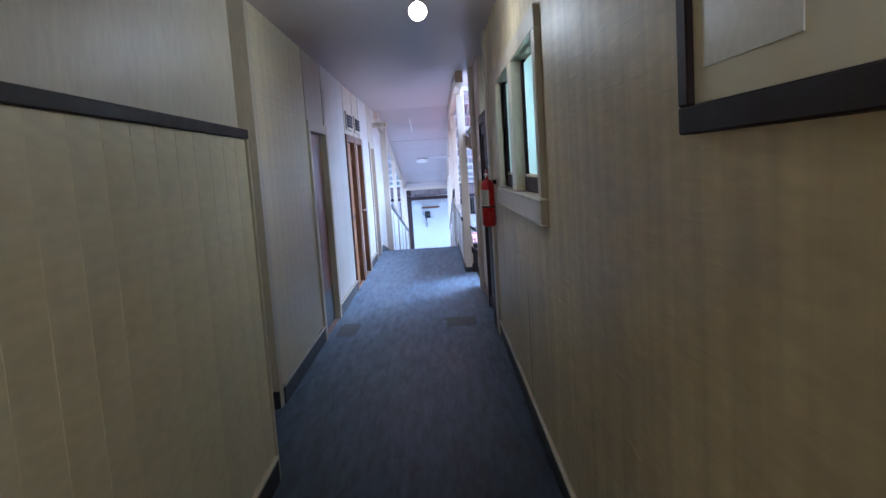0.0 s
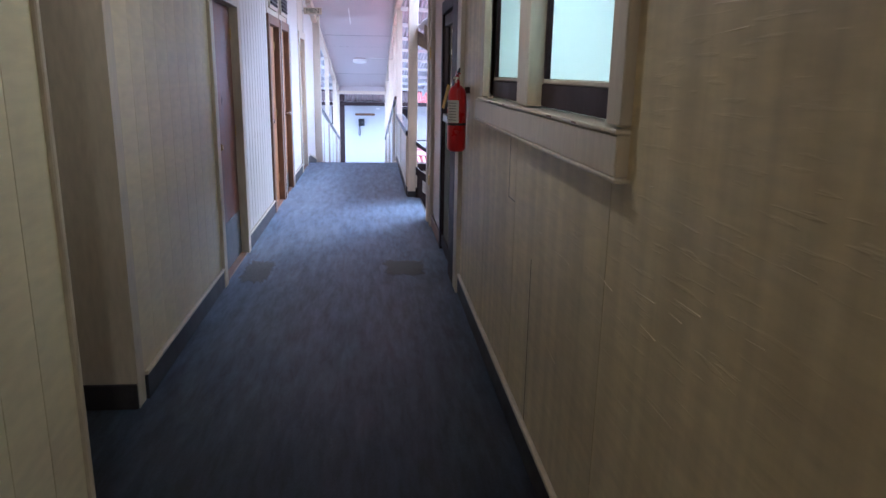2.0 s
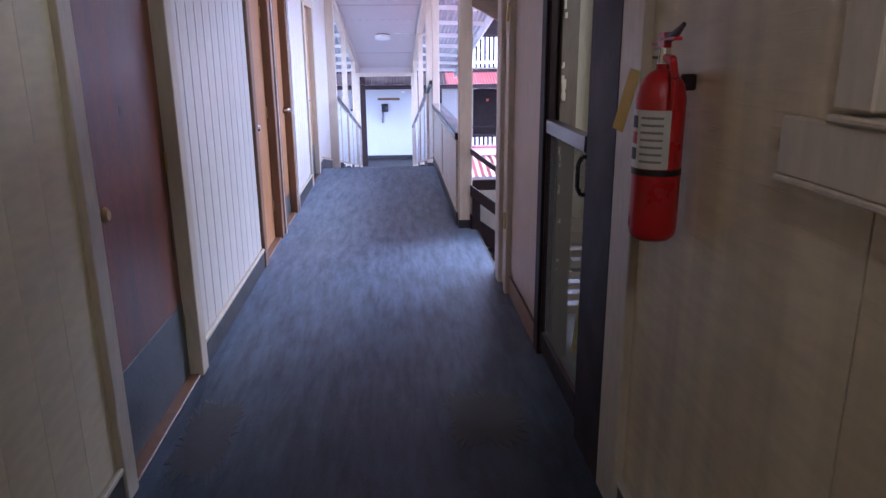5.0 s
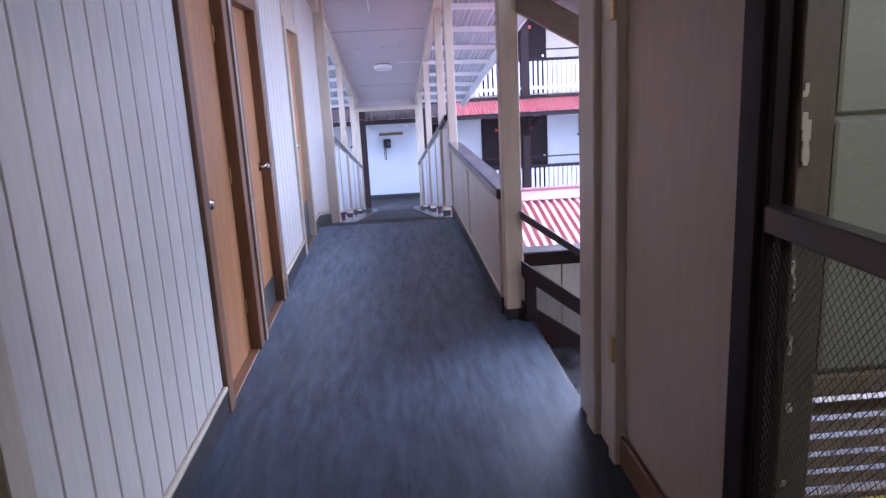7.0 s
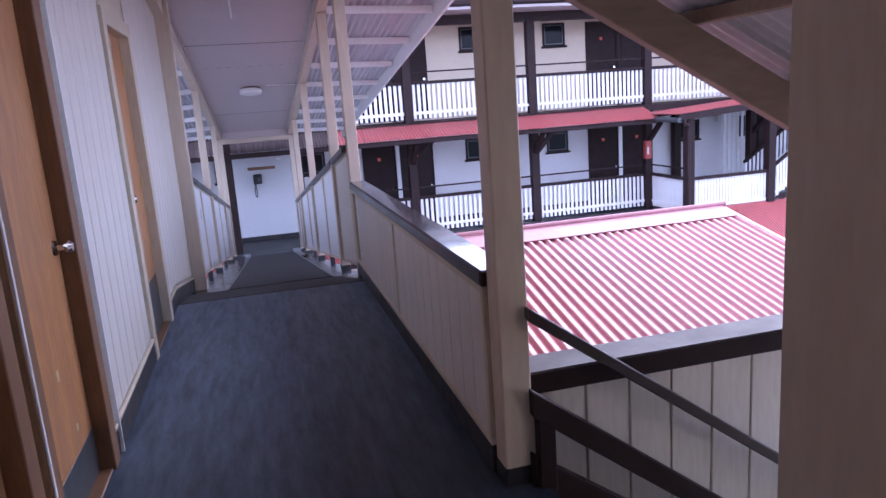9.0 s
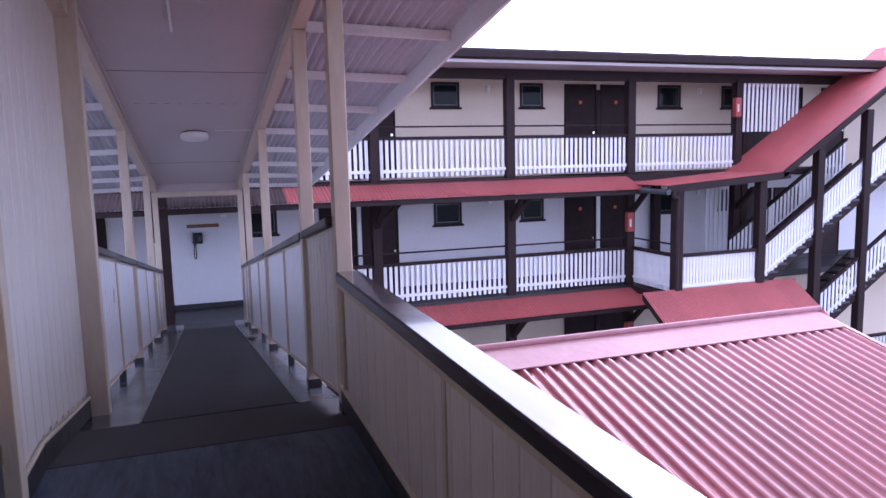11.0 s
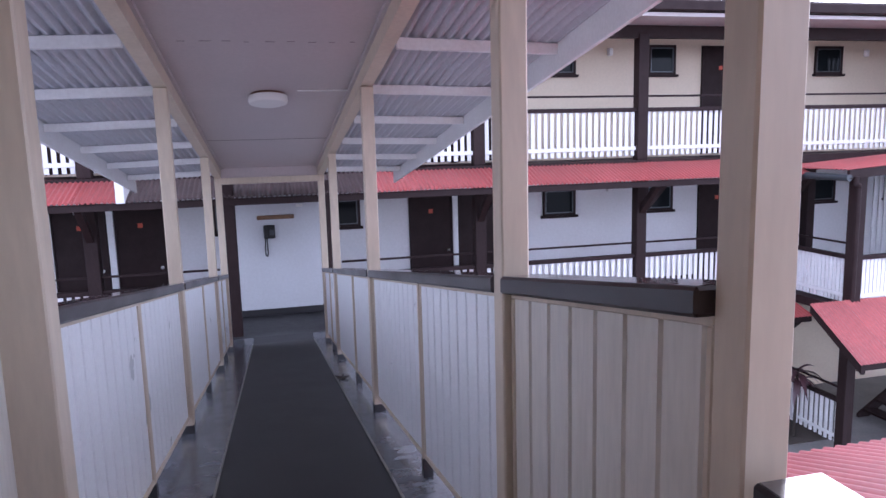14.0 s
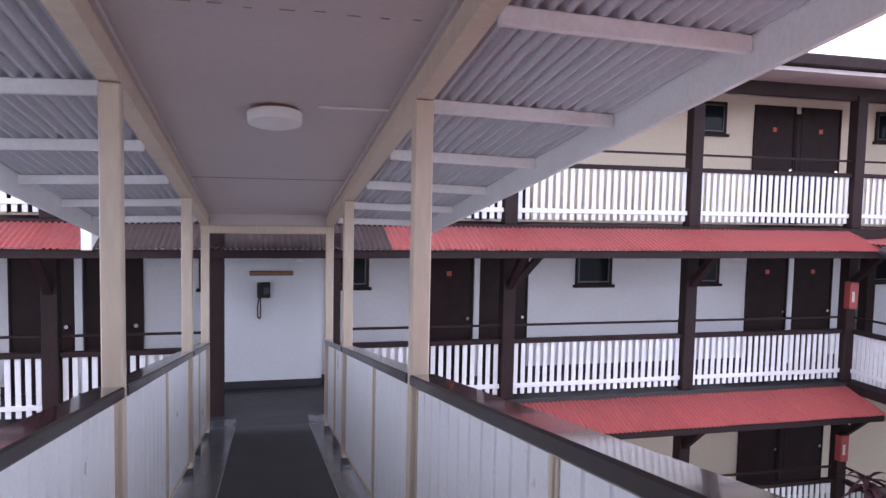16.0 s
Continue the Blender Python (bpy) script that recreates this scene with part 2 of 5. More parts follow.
PAPER = plain("printed_paper_label", (0.55, 0.53, 0.47), 0.5)
# print made paler to carry the bright reflection in its glass
PRINT = plain("print_with_glass_reflection", (0.78, 0.74, 0.58), 0.5)
PRINT.node_tree.nodes["Principled BSDF"].inputs["Coat Weight"].default_value = 1.0
INK = plain("dark_print", (0.05, 0.05, 0.05), 0.6)
GREYINK = plain("grey_small_print", (0.20, 0.19, 0.18), 0.6)
YELLOWTAG = plain("yellow_card_tag", (0.62, 0.42, 0.10), 0.6)
YELLOW = material("yellow_plastic", (0.62, 0.52, 0.06), 0.4, vary=0.06, scale=5, bump=0.03)
REDSIGN = plain("red_number_plate", (0.55, 0.06, 0.04), 0.5)
DARKGLASS = plain("dark_window_glass", (0.012, 0.015, 0.017), 0.06)
DARKGLASS.node_tree.nodes["Principled BSDF"].inputs["Specular IOR Level"].default_value = 0.12
LAMPWHITE = plain("white_lamp_plastic", (0.82, 0.80, 0.78), 0.35)
LEAFP = material("purple_cordyline_leaf", (0.085, 0.035, 0.042), 0.4, vary=0.25, scale=5, bump=0.05, random_tone=0.3)
SOIL = material("dark_soil", (0.05, 0.038, 0.03), 0.9, vary=0.3, scale=5, bump=0.4)
GLOBE = plain("warm_lit_globe", (1.0, 0.78, 0.5), 0.4, emit=6.0)
OFFICEWALL = plain("pale_green_office_wall", (0.74, 0.78, 0.70), 0.7)
TUBE = plain("lit_fluorescent_tube", (0.85, 1.0, 0.9), 0.4, emit=4.0)
CABLE = plain("black_cable", (0.02, 0.02, 0.02), 0.5)

FROST = bpy.data.materials.new("frosted_glass")
FROST.use_nodes = True
fn, fl = FROST.node_tree.nodes, FROST.node_tree.links
ft, fg, fm = fn.new("ShaderNodeBsdfTranslucent"), fn.new("ShaderNodeBsdfGlossy"), fn.new("ShaderNodeMixShader")
ft.inputs["Color"].default_value = (0.88, 0.94, 0.88, 1)
fg.inputs["Roughness"].default_value = 0.08
fm.inputs[0].default_value = 0.06
fl.new(ft.outputs[0], fm.inputs[1])
fl.new(fg.outputs[0], fm.inputs[2])
fl.new(fm.outputs[0], fn["Material Output"].inputs["Surface"])


# ---- building helpers ----
def add_box(bm, lo, hi):
    v = [bm.verts.new((x, y, z)) for x in (lo[0], hi[0]) for y in (lo[1], hi[1]) for z in (lo[2], hi[2])]
    for f in ((0, 1, 3, 2), (4, 6, 7, 5), (0, 4, 5, 1), (2, 3, 7, 6), (0, 2, 6, 4), (1, 5, 7, 3)):
        bm.faces.new([v[i] for i in f])


def add_tube(bm, a, b, r0, r1=None, n=12):
    a, b = Vector(a), Vector(b)
    r1 = r0 if r1 is None else r1
    q = (b - a).to_track_quat("Z", "Y")
    rings = []
    for p, r in ((a, r0), (b, r1)):
        rings.append([bm.verts.new(p + q @ Vector((r * math.cos(k * math.tau / n), r * math.sin(k * math.tau / n), 0))) for k in range(n)])
    for k in range(n):
        bm.faces.new((rings[0][k], rings[0][(k + 1) % n], rings[1][(k + 1) % n], rings[1][k]))
    bm.faces.new(rings[0][::-1])
    bm.faces.new(rings[1])


def add_lathe(bm, centre, profile, n=24):
    rings = []
    for r, z in profile:
        rings.append([bm.verts.new((centre[0] + r * math.cos(k * math.tau / n), centre[1] + r * math.sin(k * math.tau / n), centre[2] + z)) for k in range(n)])
    for a, b in zip(rings, rings[1:]):
        for k in range(n):
            bm.faces.new((a[k], a[(k + 1) % n], b[(k + 1) % n], b[k]))
    bm.faces.new(rings[0][::-1])
    bm.faces.new(rings[-1])


def soften(bm, width):
    bmesh.ops.bevel(bm, geom=bm.edges[:], offset=width, segments=1, affect="EDGES", clamp_overlap=True)


def mesh_of(name, bm, mat, smooth=False):
    bmesh.ops.recalc_face_normals(bm, faces=bm.faces[:])
    me = bpy.data.meshes.new(name)
    bm.to_mesh(me)
    bm.free()
    me.materials.append(mat)
    if smooth:
        me.shade_smooth()
        me.set_sharp_from_angle(angle=radians(40))
    return me


def part(name, bm, mat, parent=None, label="", smooth=False):
    ob = new(name, mesh_of(name, bm, mat, smooth))
    ob.parent = parent
    return tagged(ob, label)


def inst(name, me, parent=None, m=None, label=""):
    ob = new(name, me)
    ob.parent = parent
    if m is not None:
        ob.matrix_basis = m
    return tagged(ob, label)


def box(name, lo, hi, mat, parent=None, label="", bev=0.004, warp=None):
    bm = bmesh.new()
    add_box(bm, lo, hi)
    if bev:
        soften(bm, bev)
    if warp:
        for v in bm.verts:
            v.co.z += warp(v.co.y)
    return part(name, bm, mat, parent, label)


def setting(ob, label, category):
    return tagged(ob, label, category, kind="structure")


def thing(name, label, category, loc=(0, 0, 0), group="", kind=""):
    ob = new(name)
    ob.location = loc
    ob.empty_display_size = 0.1
    return tagged(ob, label, category, group, kind)


def corrugated_mesh(name, waves, length, mat, pitch=0.076, amp=0.009, thick=0.003):
    """Sheet across x, running along y from 0 to length."""
    bm = bmesh.new()
    n = waves * 6
    rows = []
    for y, dz in ((0, 0), (length, 0), (length, -thick), (0, -thick)):
        rows.append([bm.verts.new((k * pitch / 6, y, amp * math.sin(k * math.tau / 6) + dz)) for k in range(n + 1)])
    for a, b in zip(rows, rows[1:] + rows[:1]):
        for k in range(n):
            bm.faces.new((a[k], a[k + 1], b[k + 1], b[k]))
    return mesh_of(name, bm, mat, True)


# ---- levels ----
XL, XR = -1.29, 0.485
CREST, FALL, RAMP_END, LOW = 15.1, 0.164, 26.42, -1.857


def fz(y):
    return 0.0 if y < CREST else max(-FALL * (y - CREST), LOW)


def slope(y):
    return -FALL * max(y - CREST, 0.0)


BEAM_Z, CEIL_Z = 2.755, 2.90

# ---- corridor floor ----
floor = setting(box("floor", (-2.6, -2.2, -0.2), (0.62, 10.0, 0.0), CARPET, bev=0), "worn dark blue-grey carpet along the corridor", "floor")
setting(box("floor_landing", (XL - 0.12, 10.0, -0.2), (0.46, CREST, 0.0), CARPET, bev=0), "worn dark blue-grey carpet by the stair head", "floor")
setting(box("floor_store", (0.62, 6.6, -0.2), (3.0, 9.9, -0.004), CONCRETE, bev=0), "grey concrete floor of the store room", "floor")


def ramp_slab(name, x0, x1, y0, y1, z1, thick, mat, label, category):
    bm = bmesh.new()
    ys = [y0] + [y for y in (CREST, RAMP_END) if y0 < y < y1] + [y1]
    top = [[bm.verts.new((x, y, fz(y) + z1)) for x in (x0, x1)] for y in ys]
    bot = [[bm.verts.new((x, y, fz(y) + z1 - thick)) for x in (x0, x1)] for y in ys]
    for k in range(len(ys) - 1):
        for q in ((top[k][0], top[k][1], top[k + 1][1], top[k + 1][0]), (bot[k][0], bot[k + 1][0], bot[k + 1][1], bot[k][1]),
                  (top[k][0], top[k + 1][0], bot[k + 1][0], bot[k][0]), (top[k][1], bot[k][1], bot[k + 1][1], top[k + 1][1])):
            bm.faces.new(q)
    bm.faces.new((top[0][0], bot[0][0], bot[0][1], top[0][1]))
    bm.faces.new((top[-1][0], top[-1][1], bot[-1][1], bot[-1][0]))
    return setting(part(name, bm, mat), label, category)


ramp_slab("floor_bridge", XL - 0.05, 0.40, CREST, 26.85, 0.0, 0.18, VINYL, "damp grey vinyl edges of the sloping footbridge", "floor")
ramp_slab("floor_runner", -0.91, 0.11, 16.05, 26.85, 0.008, 0.012, MAT_STRIP, "dark carpet runner down the footbridge", "carpet")
ramp_slab("floor_crest", XL - 0.01, 0.40, CREST + 0.002, 16.05, 0.003, 0.02, MAT_STRIP, "worn dark blue-grey carpet at the head of the ramp", "floor")
for x in (-0.92, 0.105):
    ramp_slab("trim_runner", x, x + 0.014, 16.05, 26.4, 0.012, 0.014, plain("metal_edge_strip", (0.30, 0.29, 0.26), 0.4, 0.6), "thin metal edging strip of the runner", "trim")

# ---- corridor walls ----
def wall_x(name, x0, x1, y0, y1, z0, z1, mat, label):
    return setting(box(name, (x0, y0, z0), (x1, y1, z1), mat, bev=0), label, "wall")


def boards(wall, x, face, y0, y1, z0, z1, width, mat, gap=0.006, thick=0.012, low=None, edge=0.004):
    """Upright boards on a wall face at x, proud towards face (+1 or -1)."""
    n = max(1, round((y1 - y0) / width))
    w = (y1 - y0) / n
    bm = bmesh.new()
    add_box(bm, (0, gap / 2, 0), (thick * face, w - gap / 2, z1 - z0))
    soften(bm, edge)
    me = mesh_of("board", bm, mat)
    for k in range(n):
        inst("board", me, wall, pose(x, y0 + k * w, z0 + (low(y0 + k * w) if low else 0)))


def skirting(x, face, y0, y1, h=0.13, warp=None):
    setting(box("baseboard", (x, y0, 0.0), (x + 0.016 * face, y1, h), SKIRT, bev=0.004, warp=warp), "dark painted skirting board along the wall", "skirting")
    setting(box("trim", (x, y0, h), (x + 0.022 * face, y1, h + 0.022), CREAM, bev=0.004, warp=warp), "thin cream bead above the skirting", "trim")


TOPZ = 3.05
# near partition with a dark ledge, then the recess
wl0 = wall_x("wall_partition", -1.16, -1.052, -2.2, 4.2, 0, 1.88, PARTWALL, "cream sheeted partition wall")
boards(wl0, -1.052, 1, -2.2, 4.2, 0.14, 1.88, 0.2, PARTWALL, gap=0.002, edge=0.0015)
setting(box("trim_ledge", (-1.20, -2.2, 1.88), (-1.025, 4.22, 1.93), BROWN), "dark brown ledge capping the partition", "trim")
wall_x("wall_partition_upper", -1.16, -1.07, -2.2, 4.2, 1.93, TOPZ, CREAM, "cream upper wall above the ledge")
setting(box("trim_corner", (-1.07, 4.19, 0.0), (-1.025, 4.215, 1.88), CREAM), "cream corner strip of the partition", "trim")
skirting(-1.04, 1, -2.2, 4.19)
wall_x("wall_recess_end", -2.6, XL, 5.43, 5.53, 0, TOPZ, CREAM, "cream end wall of the side recess")
setting(box("baseboard", (-2.6, 5.414, 0), (XL - 0.002, 5.43, 0.13), SKIRT), "dark painted skirting board in the recess", "skirting")
wall_x("wall_recess_back", -2.7, -2.6, -2.2, 5.53, 0, TOPZ, CREAM, "cream back wall of the side recess")
wall_x("wall_recess_near", -2.6, -1.16, 4.08, 4.2, 0, TOPZ, CREAM, "cream near wall of the side recess")
switch = thing("light_switch", "small cream light switch on the recess wall", "switch", (-1.62, 5.43, 1.86))
box("plate", (-0.04, -0.012, -0.06), (0.04, 0, 0.06), LAMPWHITE, switch)
box("rocker", (-0.012, -0.02, -0.02), (0.012, -0.012, 0.02), LAMPWHITE, switch)

# left wall with four door openings
DOORS = ((7.50, 8.48), (10.42, 11.22), (11.47, 12.22), (13.78, 14.60))
HEAD = 2.12
runs = [(5.53, 7.50), (8.48, 10.42), (11.22, 11.47), (12.22, 13.78), (14.60, 16.62)]
for k, (a, b) in enumerate(runs):
    w = wall_x("wall_left", XL - 0.13, XL - 0.012, a, b, -0.4, TOPZ, CREAM, "cream timber corridor wall between doors")
    if b - a > 0.5:
        lo = a + (0.09 if k else 0)
        hi = b - (0.09 if k < 4 else 0)
        if k == 4:
            boards(w, XL - 0.012, 1, lo, hi, 0.15, TOPZ, 0.17, BOARD, low=slope)
        else:
            boards(w, XL - 0.012, 1, lo, hi, 0.15, TOPZ, 0.2 if k == 0 else 0.165, PARTWALL if k == 0 else BOARD, gap=0.001 if k == 0 else 0.007, edge=0.001 if k == 0 else 0.004)
        if k == 4:
            skirting(XL, 1, lo, CREST)
            skirting(XL, 1, CREST, hi, warp=slope)
        else:
            skirting(XL, 1, lo, hi)
for a, b in DOORS:
    wall_x("wall_over_door", XL - 0.13, XL - 0.005, a, b, HEAD + 0.02, TOPZ, CREAM, "cream wall above a door")


def corridor_door(k, a, b, leafmat, jambmat, label, knob_side, kick=0.40, plate=False):
    d = thing("door_%d" % k, label, "door", (XL, a, 0), kind="structure")
    w = b - a
    leaf = box("leaf", (-0.085, 0.012, 0.012), (-0.045, w - 0.012, HEAD - 0.012), leafmat, d, bev=0.003)
    for y0, y1 in ((-0.09, 0.012), (w - 0.012, w + 0.09)):
        box("jamb", (-0.12, y0, 0.0), (0.024, y1, HEAD + 0.09), jambmat, d)
    box("head", (-0.12, 0.012, HEAD - 0.012), (0.024, w - 0.012, HEAD + 0.09), jambmat, d)
    box("threshold", (-0.12, 0.0, 0.0), (0.01, w, 0.012), JAMB, d, "reddish timber threshold")
    if kick:
        box("kick_plate", (-0.045, 0.02, 0.02), (-0.041, w - 0.02, kick), KICK, d, "scuffed grey metal kick plate", bev=0.001)
    y = 0.075 if knob_side == 0 else w - 0.075
    bm = bmesh.new()
    add_tube(bm, (-0.045, y, 1.04), (-0.037, y, 1.04), 0.033, 0.030, 16)
    add_tube(bm, (-0.037, y, 1.04), (-0.005, y, 1.04), 0.012, 0.012, 12)
    add_tube(bm, (-0.005, y, 1.04), (0.012, y, 1.04), 0.016, 0.029, 16)
    add_tube(bm, (0.012, y, 1.04), (0.026, y, 1.04), 0.029, 0.018, 16)
    part("knob", bm, CHROME if k > 1 else BRASS, d, "round metal door knob", True)
    for z in (0.25, 1.05, 1.85):
        yy = w - 0.02 if knob_side == 0 else 0.02
        box("hinge", (-0.047, yy - 0.008, z), (-0.036, yy + 0.008, z + 0.09), BRASS, d, bev=0.002)
    if plate:
        p = box("number_plate", (-0.045, 0.16, 1.63), (-0.04, 0.30, 1.75), KICK, d, "small metal plate with faint lettering", bev=0.001)
        for q in range(3):
            box("text_bar", (-0.0402, 0.18, 1.655 + q * 0.03), (-0.039, 0.28, 1.668 + q * 0.03), PAPER, p, bev=0)
        box("closer", (-0.045, 0.06, 1.99), (0.0, 0.22, 2.05), BRASS, d, "small brass door closer")
    return d


corridor_door(1, *DOORS[0], WOOD, CREAM, "dark red-brown plywood door with metal kick plate", 0)
corridor_door(2, *DOORS[1], WOODPALE, JAMB, "orange plywood door in a brown jamb", 0, kick=0)
d3 = corridor_door(3, *DOORS[2], WOODPALE, JAMB, "orange-brown plywood door with worn paint spots", 1, kick=0.22)
for y, z, h in ((0.40, 0.56, 0.045), (0.52, 0.30, 0.03), (0.28, 1.9, 0.02)):
    box("paint_chip", (-0.0452, y, z), (-0.0440, y + 0.025, z + h), CREAM, d3, "pale chip in the varnish", bev=0)
for y0, y1 in ((11.385, 11.40), (12.385, 12.40)):
    setting(box("trim", (XL, y0, 0.0), (XL + 0.03, y1, HEAD + 0.09), WHITE, bev=0.002), "white edge strip beside a door jamb", "trim")
corridor_door(4, *DOORS[3], WOODPALE, CREAM, "faded plywood door with kick plate and small sign", 0, kick=0.40, plate=True)
for y in (10.55, 11.55):
    tw = thing("transom_vent", "small dark vent opening above a door", "vent", (XL, y, 2.30))
    box("frame", (-0.01, -0.02, -0.02), (0.02, 0.62, 0.24), CREAM, tw)
    box("louvre_backing", (0.02, 0.02, 0.02), (0.024, 0.58, 0.20), BLACK, tw, bev=0)
    for q in range(4):
        box("slat", (0.024, 0.02, 0.03 + q * 0.045), (0.032, 0.58, 0.05 + q * 0.045), BROWN, tw, bev=0.002)
setting(box("trim_end_post", (XL - 0.10, 16.60, -0.30), (XL + 0.135, 16.72, BEAM_Z - 0.1), POST, bev=0.006), "sand painted timber end post of the wall", "post")

# right wall: sheets, window, trim, screen door
WY0, WY1, WZ0, WZ1 = 4.01, 6.16, 1.46, 2.30
for a, b, z0, z1 in ((-2.2, WY0, 0, TOPZ), (WY0, WY1, 0, WZ0), (WY0, WY1, WZ1, TOPZ), (WY1, 7.2, 0, TOPZ)):
    w = wall_x("wall_right", XR + 0.012, XR + 0.12, a, b, z0, z1, CREAM, "cream sheeted corridor wall")
    if (a, z0) == (WY0, 0):
        for c, d in ((WY0, 5.283), (5.283, WY1)):
            boards(w, XR + 0.012, -1, c, d, 0.15, z1, 7.0, SHEETWALL, gap=0.005, edge=0.002)
        for y, za, zb in ((4.905, 0.15, 0.87), (5.43, 1.04, 1.32)):
            box("crack", (XR - 0.0012, y, za), (XR + 0.002, y + 0.004, zb), SKIRT, w, "open joint in the wall sheet", bev=0)
        box("crack", (XR - 0.0012, 5.29, 1.04), (XR + 0.002, 5.434, 1.044), SKIRT, w, "open joint in the wall sheet", bev=0)
    else:
        boards(w, XR + 0.012, -1, a, b, max(z0, 0.15), z1, 7.0 if a < 3 else 1.1, SHEETWALL, gap=0.0015, edge=0.001)
ridges = bmesh.new()
rnd = random.Random(21)
for k in range(48):
    y, z, ln, dip = rnd.uniform(2.2, 5.1), rnd.uniform(0.3, 1.75), rnd.uniform(0.03, 0.15), rnd.uniform(-0.02, 0.03)
    if y + ln < 3.86 or z < 1.25:
        add_tube(ridges, (XR + 0.0005, y, z), (XR + 0.0005, y + ln, z + dip * ln * 4), 0.0022, 0.0008, 6)
tagged(part("wall_ridges", ridges, SHEETWALL, w, "faint ridges in the painted sheet", True), kind="stuff")
skirting(XR, -1, -2.2, 7.2)
win = thing("window_1", "cream framed corridor window with frosted panes", "window", (XR, 0, 0), kind="structure")
box("sill_board", (-0.035, WY0 - 0.11, WZ0 - 0.108), (0.02, WY1 + 0.24, WZ0), CREAM, win)
box("sill_bead", (-0.042, WY0 - 0.13, WZ0 - 0.120), (0.0, WY1 + 0.24, WZ0 - 0.108), CREAM, win, bev=0.003)
box("sill", (-0.041, WY0 - 0.11, WZ0), (0.12, WY1 + 0.10, WZ0 + 0.014), CREAM, win)
box("head_board", (-0.03, WY0 - 0.11, WZ1), (0.02, WY1 + 0.10, WZ1 + 0.11), CREAM, win)
for a, b in ((WY0 - 0.11, WY0), (WY1, WY1 + 0.10), (5.0, 5.2)):
    box("mullion", (-0.03, a, WZ0 + 0.022), (0.10, b, WZ1), CREAM, win)
for a, b in ((WY0, 5.0), (5.2, WY1)):
    box("pane", (0.055, a + 0.03, WZ0 + 0.13), (0.060, b - 0.03, WZ1 - 0.02), FROST, win, "frosted pale green glass pane", bev=0)
    box("bottom_rail", (0.03, a, WZ0 + 0.022), (0.08, b, WZ0 + 0.11), BROWN, win, "dark lower window rail")
    box("bead", (0.035, a, WZ0 + 0.11), (0.075, b, WZ0 + 0.128), CREAM, win)
    for c, d in ((a, a + 0.03), (b - 0.03, b)):
        box("stile", (0.035, c, WZ0 + 0.128), (0.08, d, WZ1), BROWN, win, "dark window stile")
bm = bmesh.new()
rnd = random.Random(3)
for y in (4.25, 4.55, 5.42, 5.8):
    add_box(bm, (-0.0425, y, WZ0 + 0.004), (-0.040, y + rnd.uniform(0.03, 0.09), WZ0 + 0.0105))
part("chipped_paint", bm, JAMB, win, "bare wood where the sill paint has chipped")
# lit office behind the frosted window
setting(box("wall_office_back", (3.2, 2.6, 0), (3.3, 6.6, 2.9), OFFICEWALL, bev=0), "pale green office back wall", "wall")
setting(box("wall_office_side", (0.6, 2.5, 0), (3.2, 2.6, 2.9), OFFICEWALL, bev=0), "pale green office side wall", "wall")
setting(box("wall_office_end", (0.6, 6.5, 0), (3.2, 6.6, 2.9), OFFICEWALL, bev=0), "pale green office end wall", "wall")
setting(box("ceiling_office", (0.58, 2.5, 2.75), (3.3, 6.6, 2.85), OFFICEWALL, bev=0), "pale office ceiling", "ceiling")
setting(box("floor_office", (0.58, 2.5, -0.1), (3.3, 6.6, -0.004), CONCRETE, bev=0), "office floor", "floor")
tl = thing("tube_lamp", "lit fluorescent tube on the office ceiling", "lamp", (1.9, 4.8, 2.72))
box("batten", (-0.04, -0.6, 0), (0.04, 0.6, 0.03), LAMPWHITE, tl)
bm = bmesh.new()
add_tube(bm, (0, -0.58, -0.02), (0, 0.58, -0.02), 0.016)
part("tube", bm, TUBE, tl, "glowing tube", True)
# framed picture with a pale landscape, glass reflections painted in as pale colour
pic = thing("picture", "dark framed picture, its print paled for reflections in the glass", "picture", (XR, 0, 0))
box("backing", (-0.02, 0.80, 1.75), (0, 1.86, 2.45), PRINT, pic, "pale print with dark blocks", bev=0)
for lo, hi in (((-0.035, 0.75, 1.70), (0, 1.91, 1.755)), ((-0.035, 0.75, 2.44), (0, 1.91, 2.49)), ((-0.035, 0.75, 1.755), (0, 0.805, 2.44)), ((-0.035, 1.855, 1.755), (0, 1.91, 2.44))):
    box("frame_bar", lo, hi, BROWN, pic)
box("picture_block", (-0.0225, 0.85, 1.87), (-0.02, 1.42, 2.15), INK, pic, "dark block in the picture", bev=0)
box("picture_block", (-0.0225, 1.44, 1.82), (-0.02, 1.80, 2.25), WHITE, pic, "pale shape painted for a reflection in the glass", bev=0)

# screen door and its posts
setting(box("trim_post", (XR - 0.03, 7.2, 0), (XR + 0.12, 7.40, TOPZ), CREAM), "cream painted trim beside the screen door", "trim")
sd = thing("door_5", "dark framed wire screen door", "door", (XR, 0, 0), kind="structure")
box("jamb", (-0.03, 7.40, 0), (0.12, 7.74, 2.2), BROWN, sd)
box("jamb", (-0.02, 8.58, 0), (0.12, 8.68, 2.2), BROWN, sd)
box("head", (-0.03, 7.74, 2.1), (0.12, 8.58, 2.2), BROWN, sd)
box("stile", (-0.005, 7.745, 0.03), (0.035, 7.84, 2.09), BROWN, sd)
box("stile", (-0.005, 8.555, 0.03), (0.035, 8.58, 2.09), BROWN, sd)
box("rail", (-0.012, 7.84, 1.19), (0.038, 8.555, 1.255), RAILBROWN, sd)
box("rail", (-0.005, 7.84, 0.03), (0.035, 8.555, 0.14), BROWN, sd)
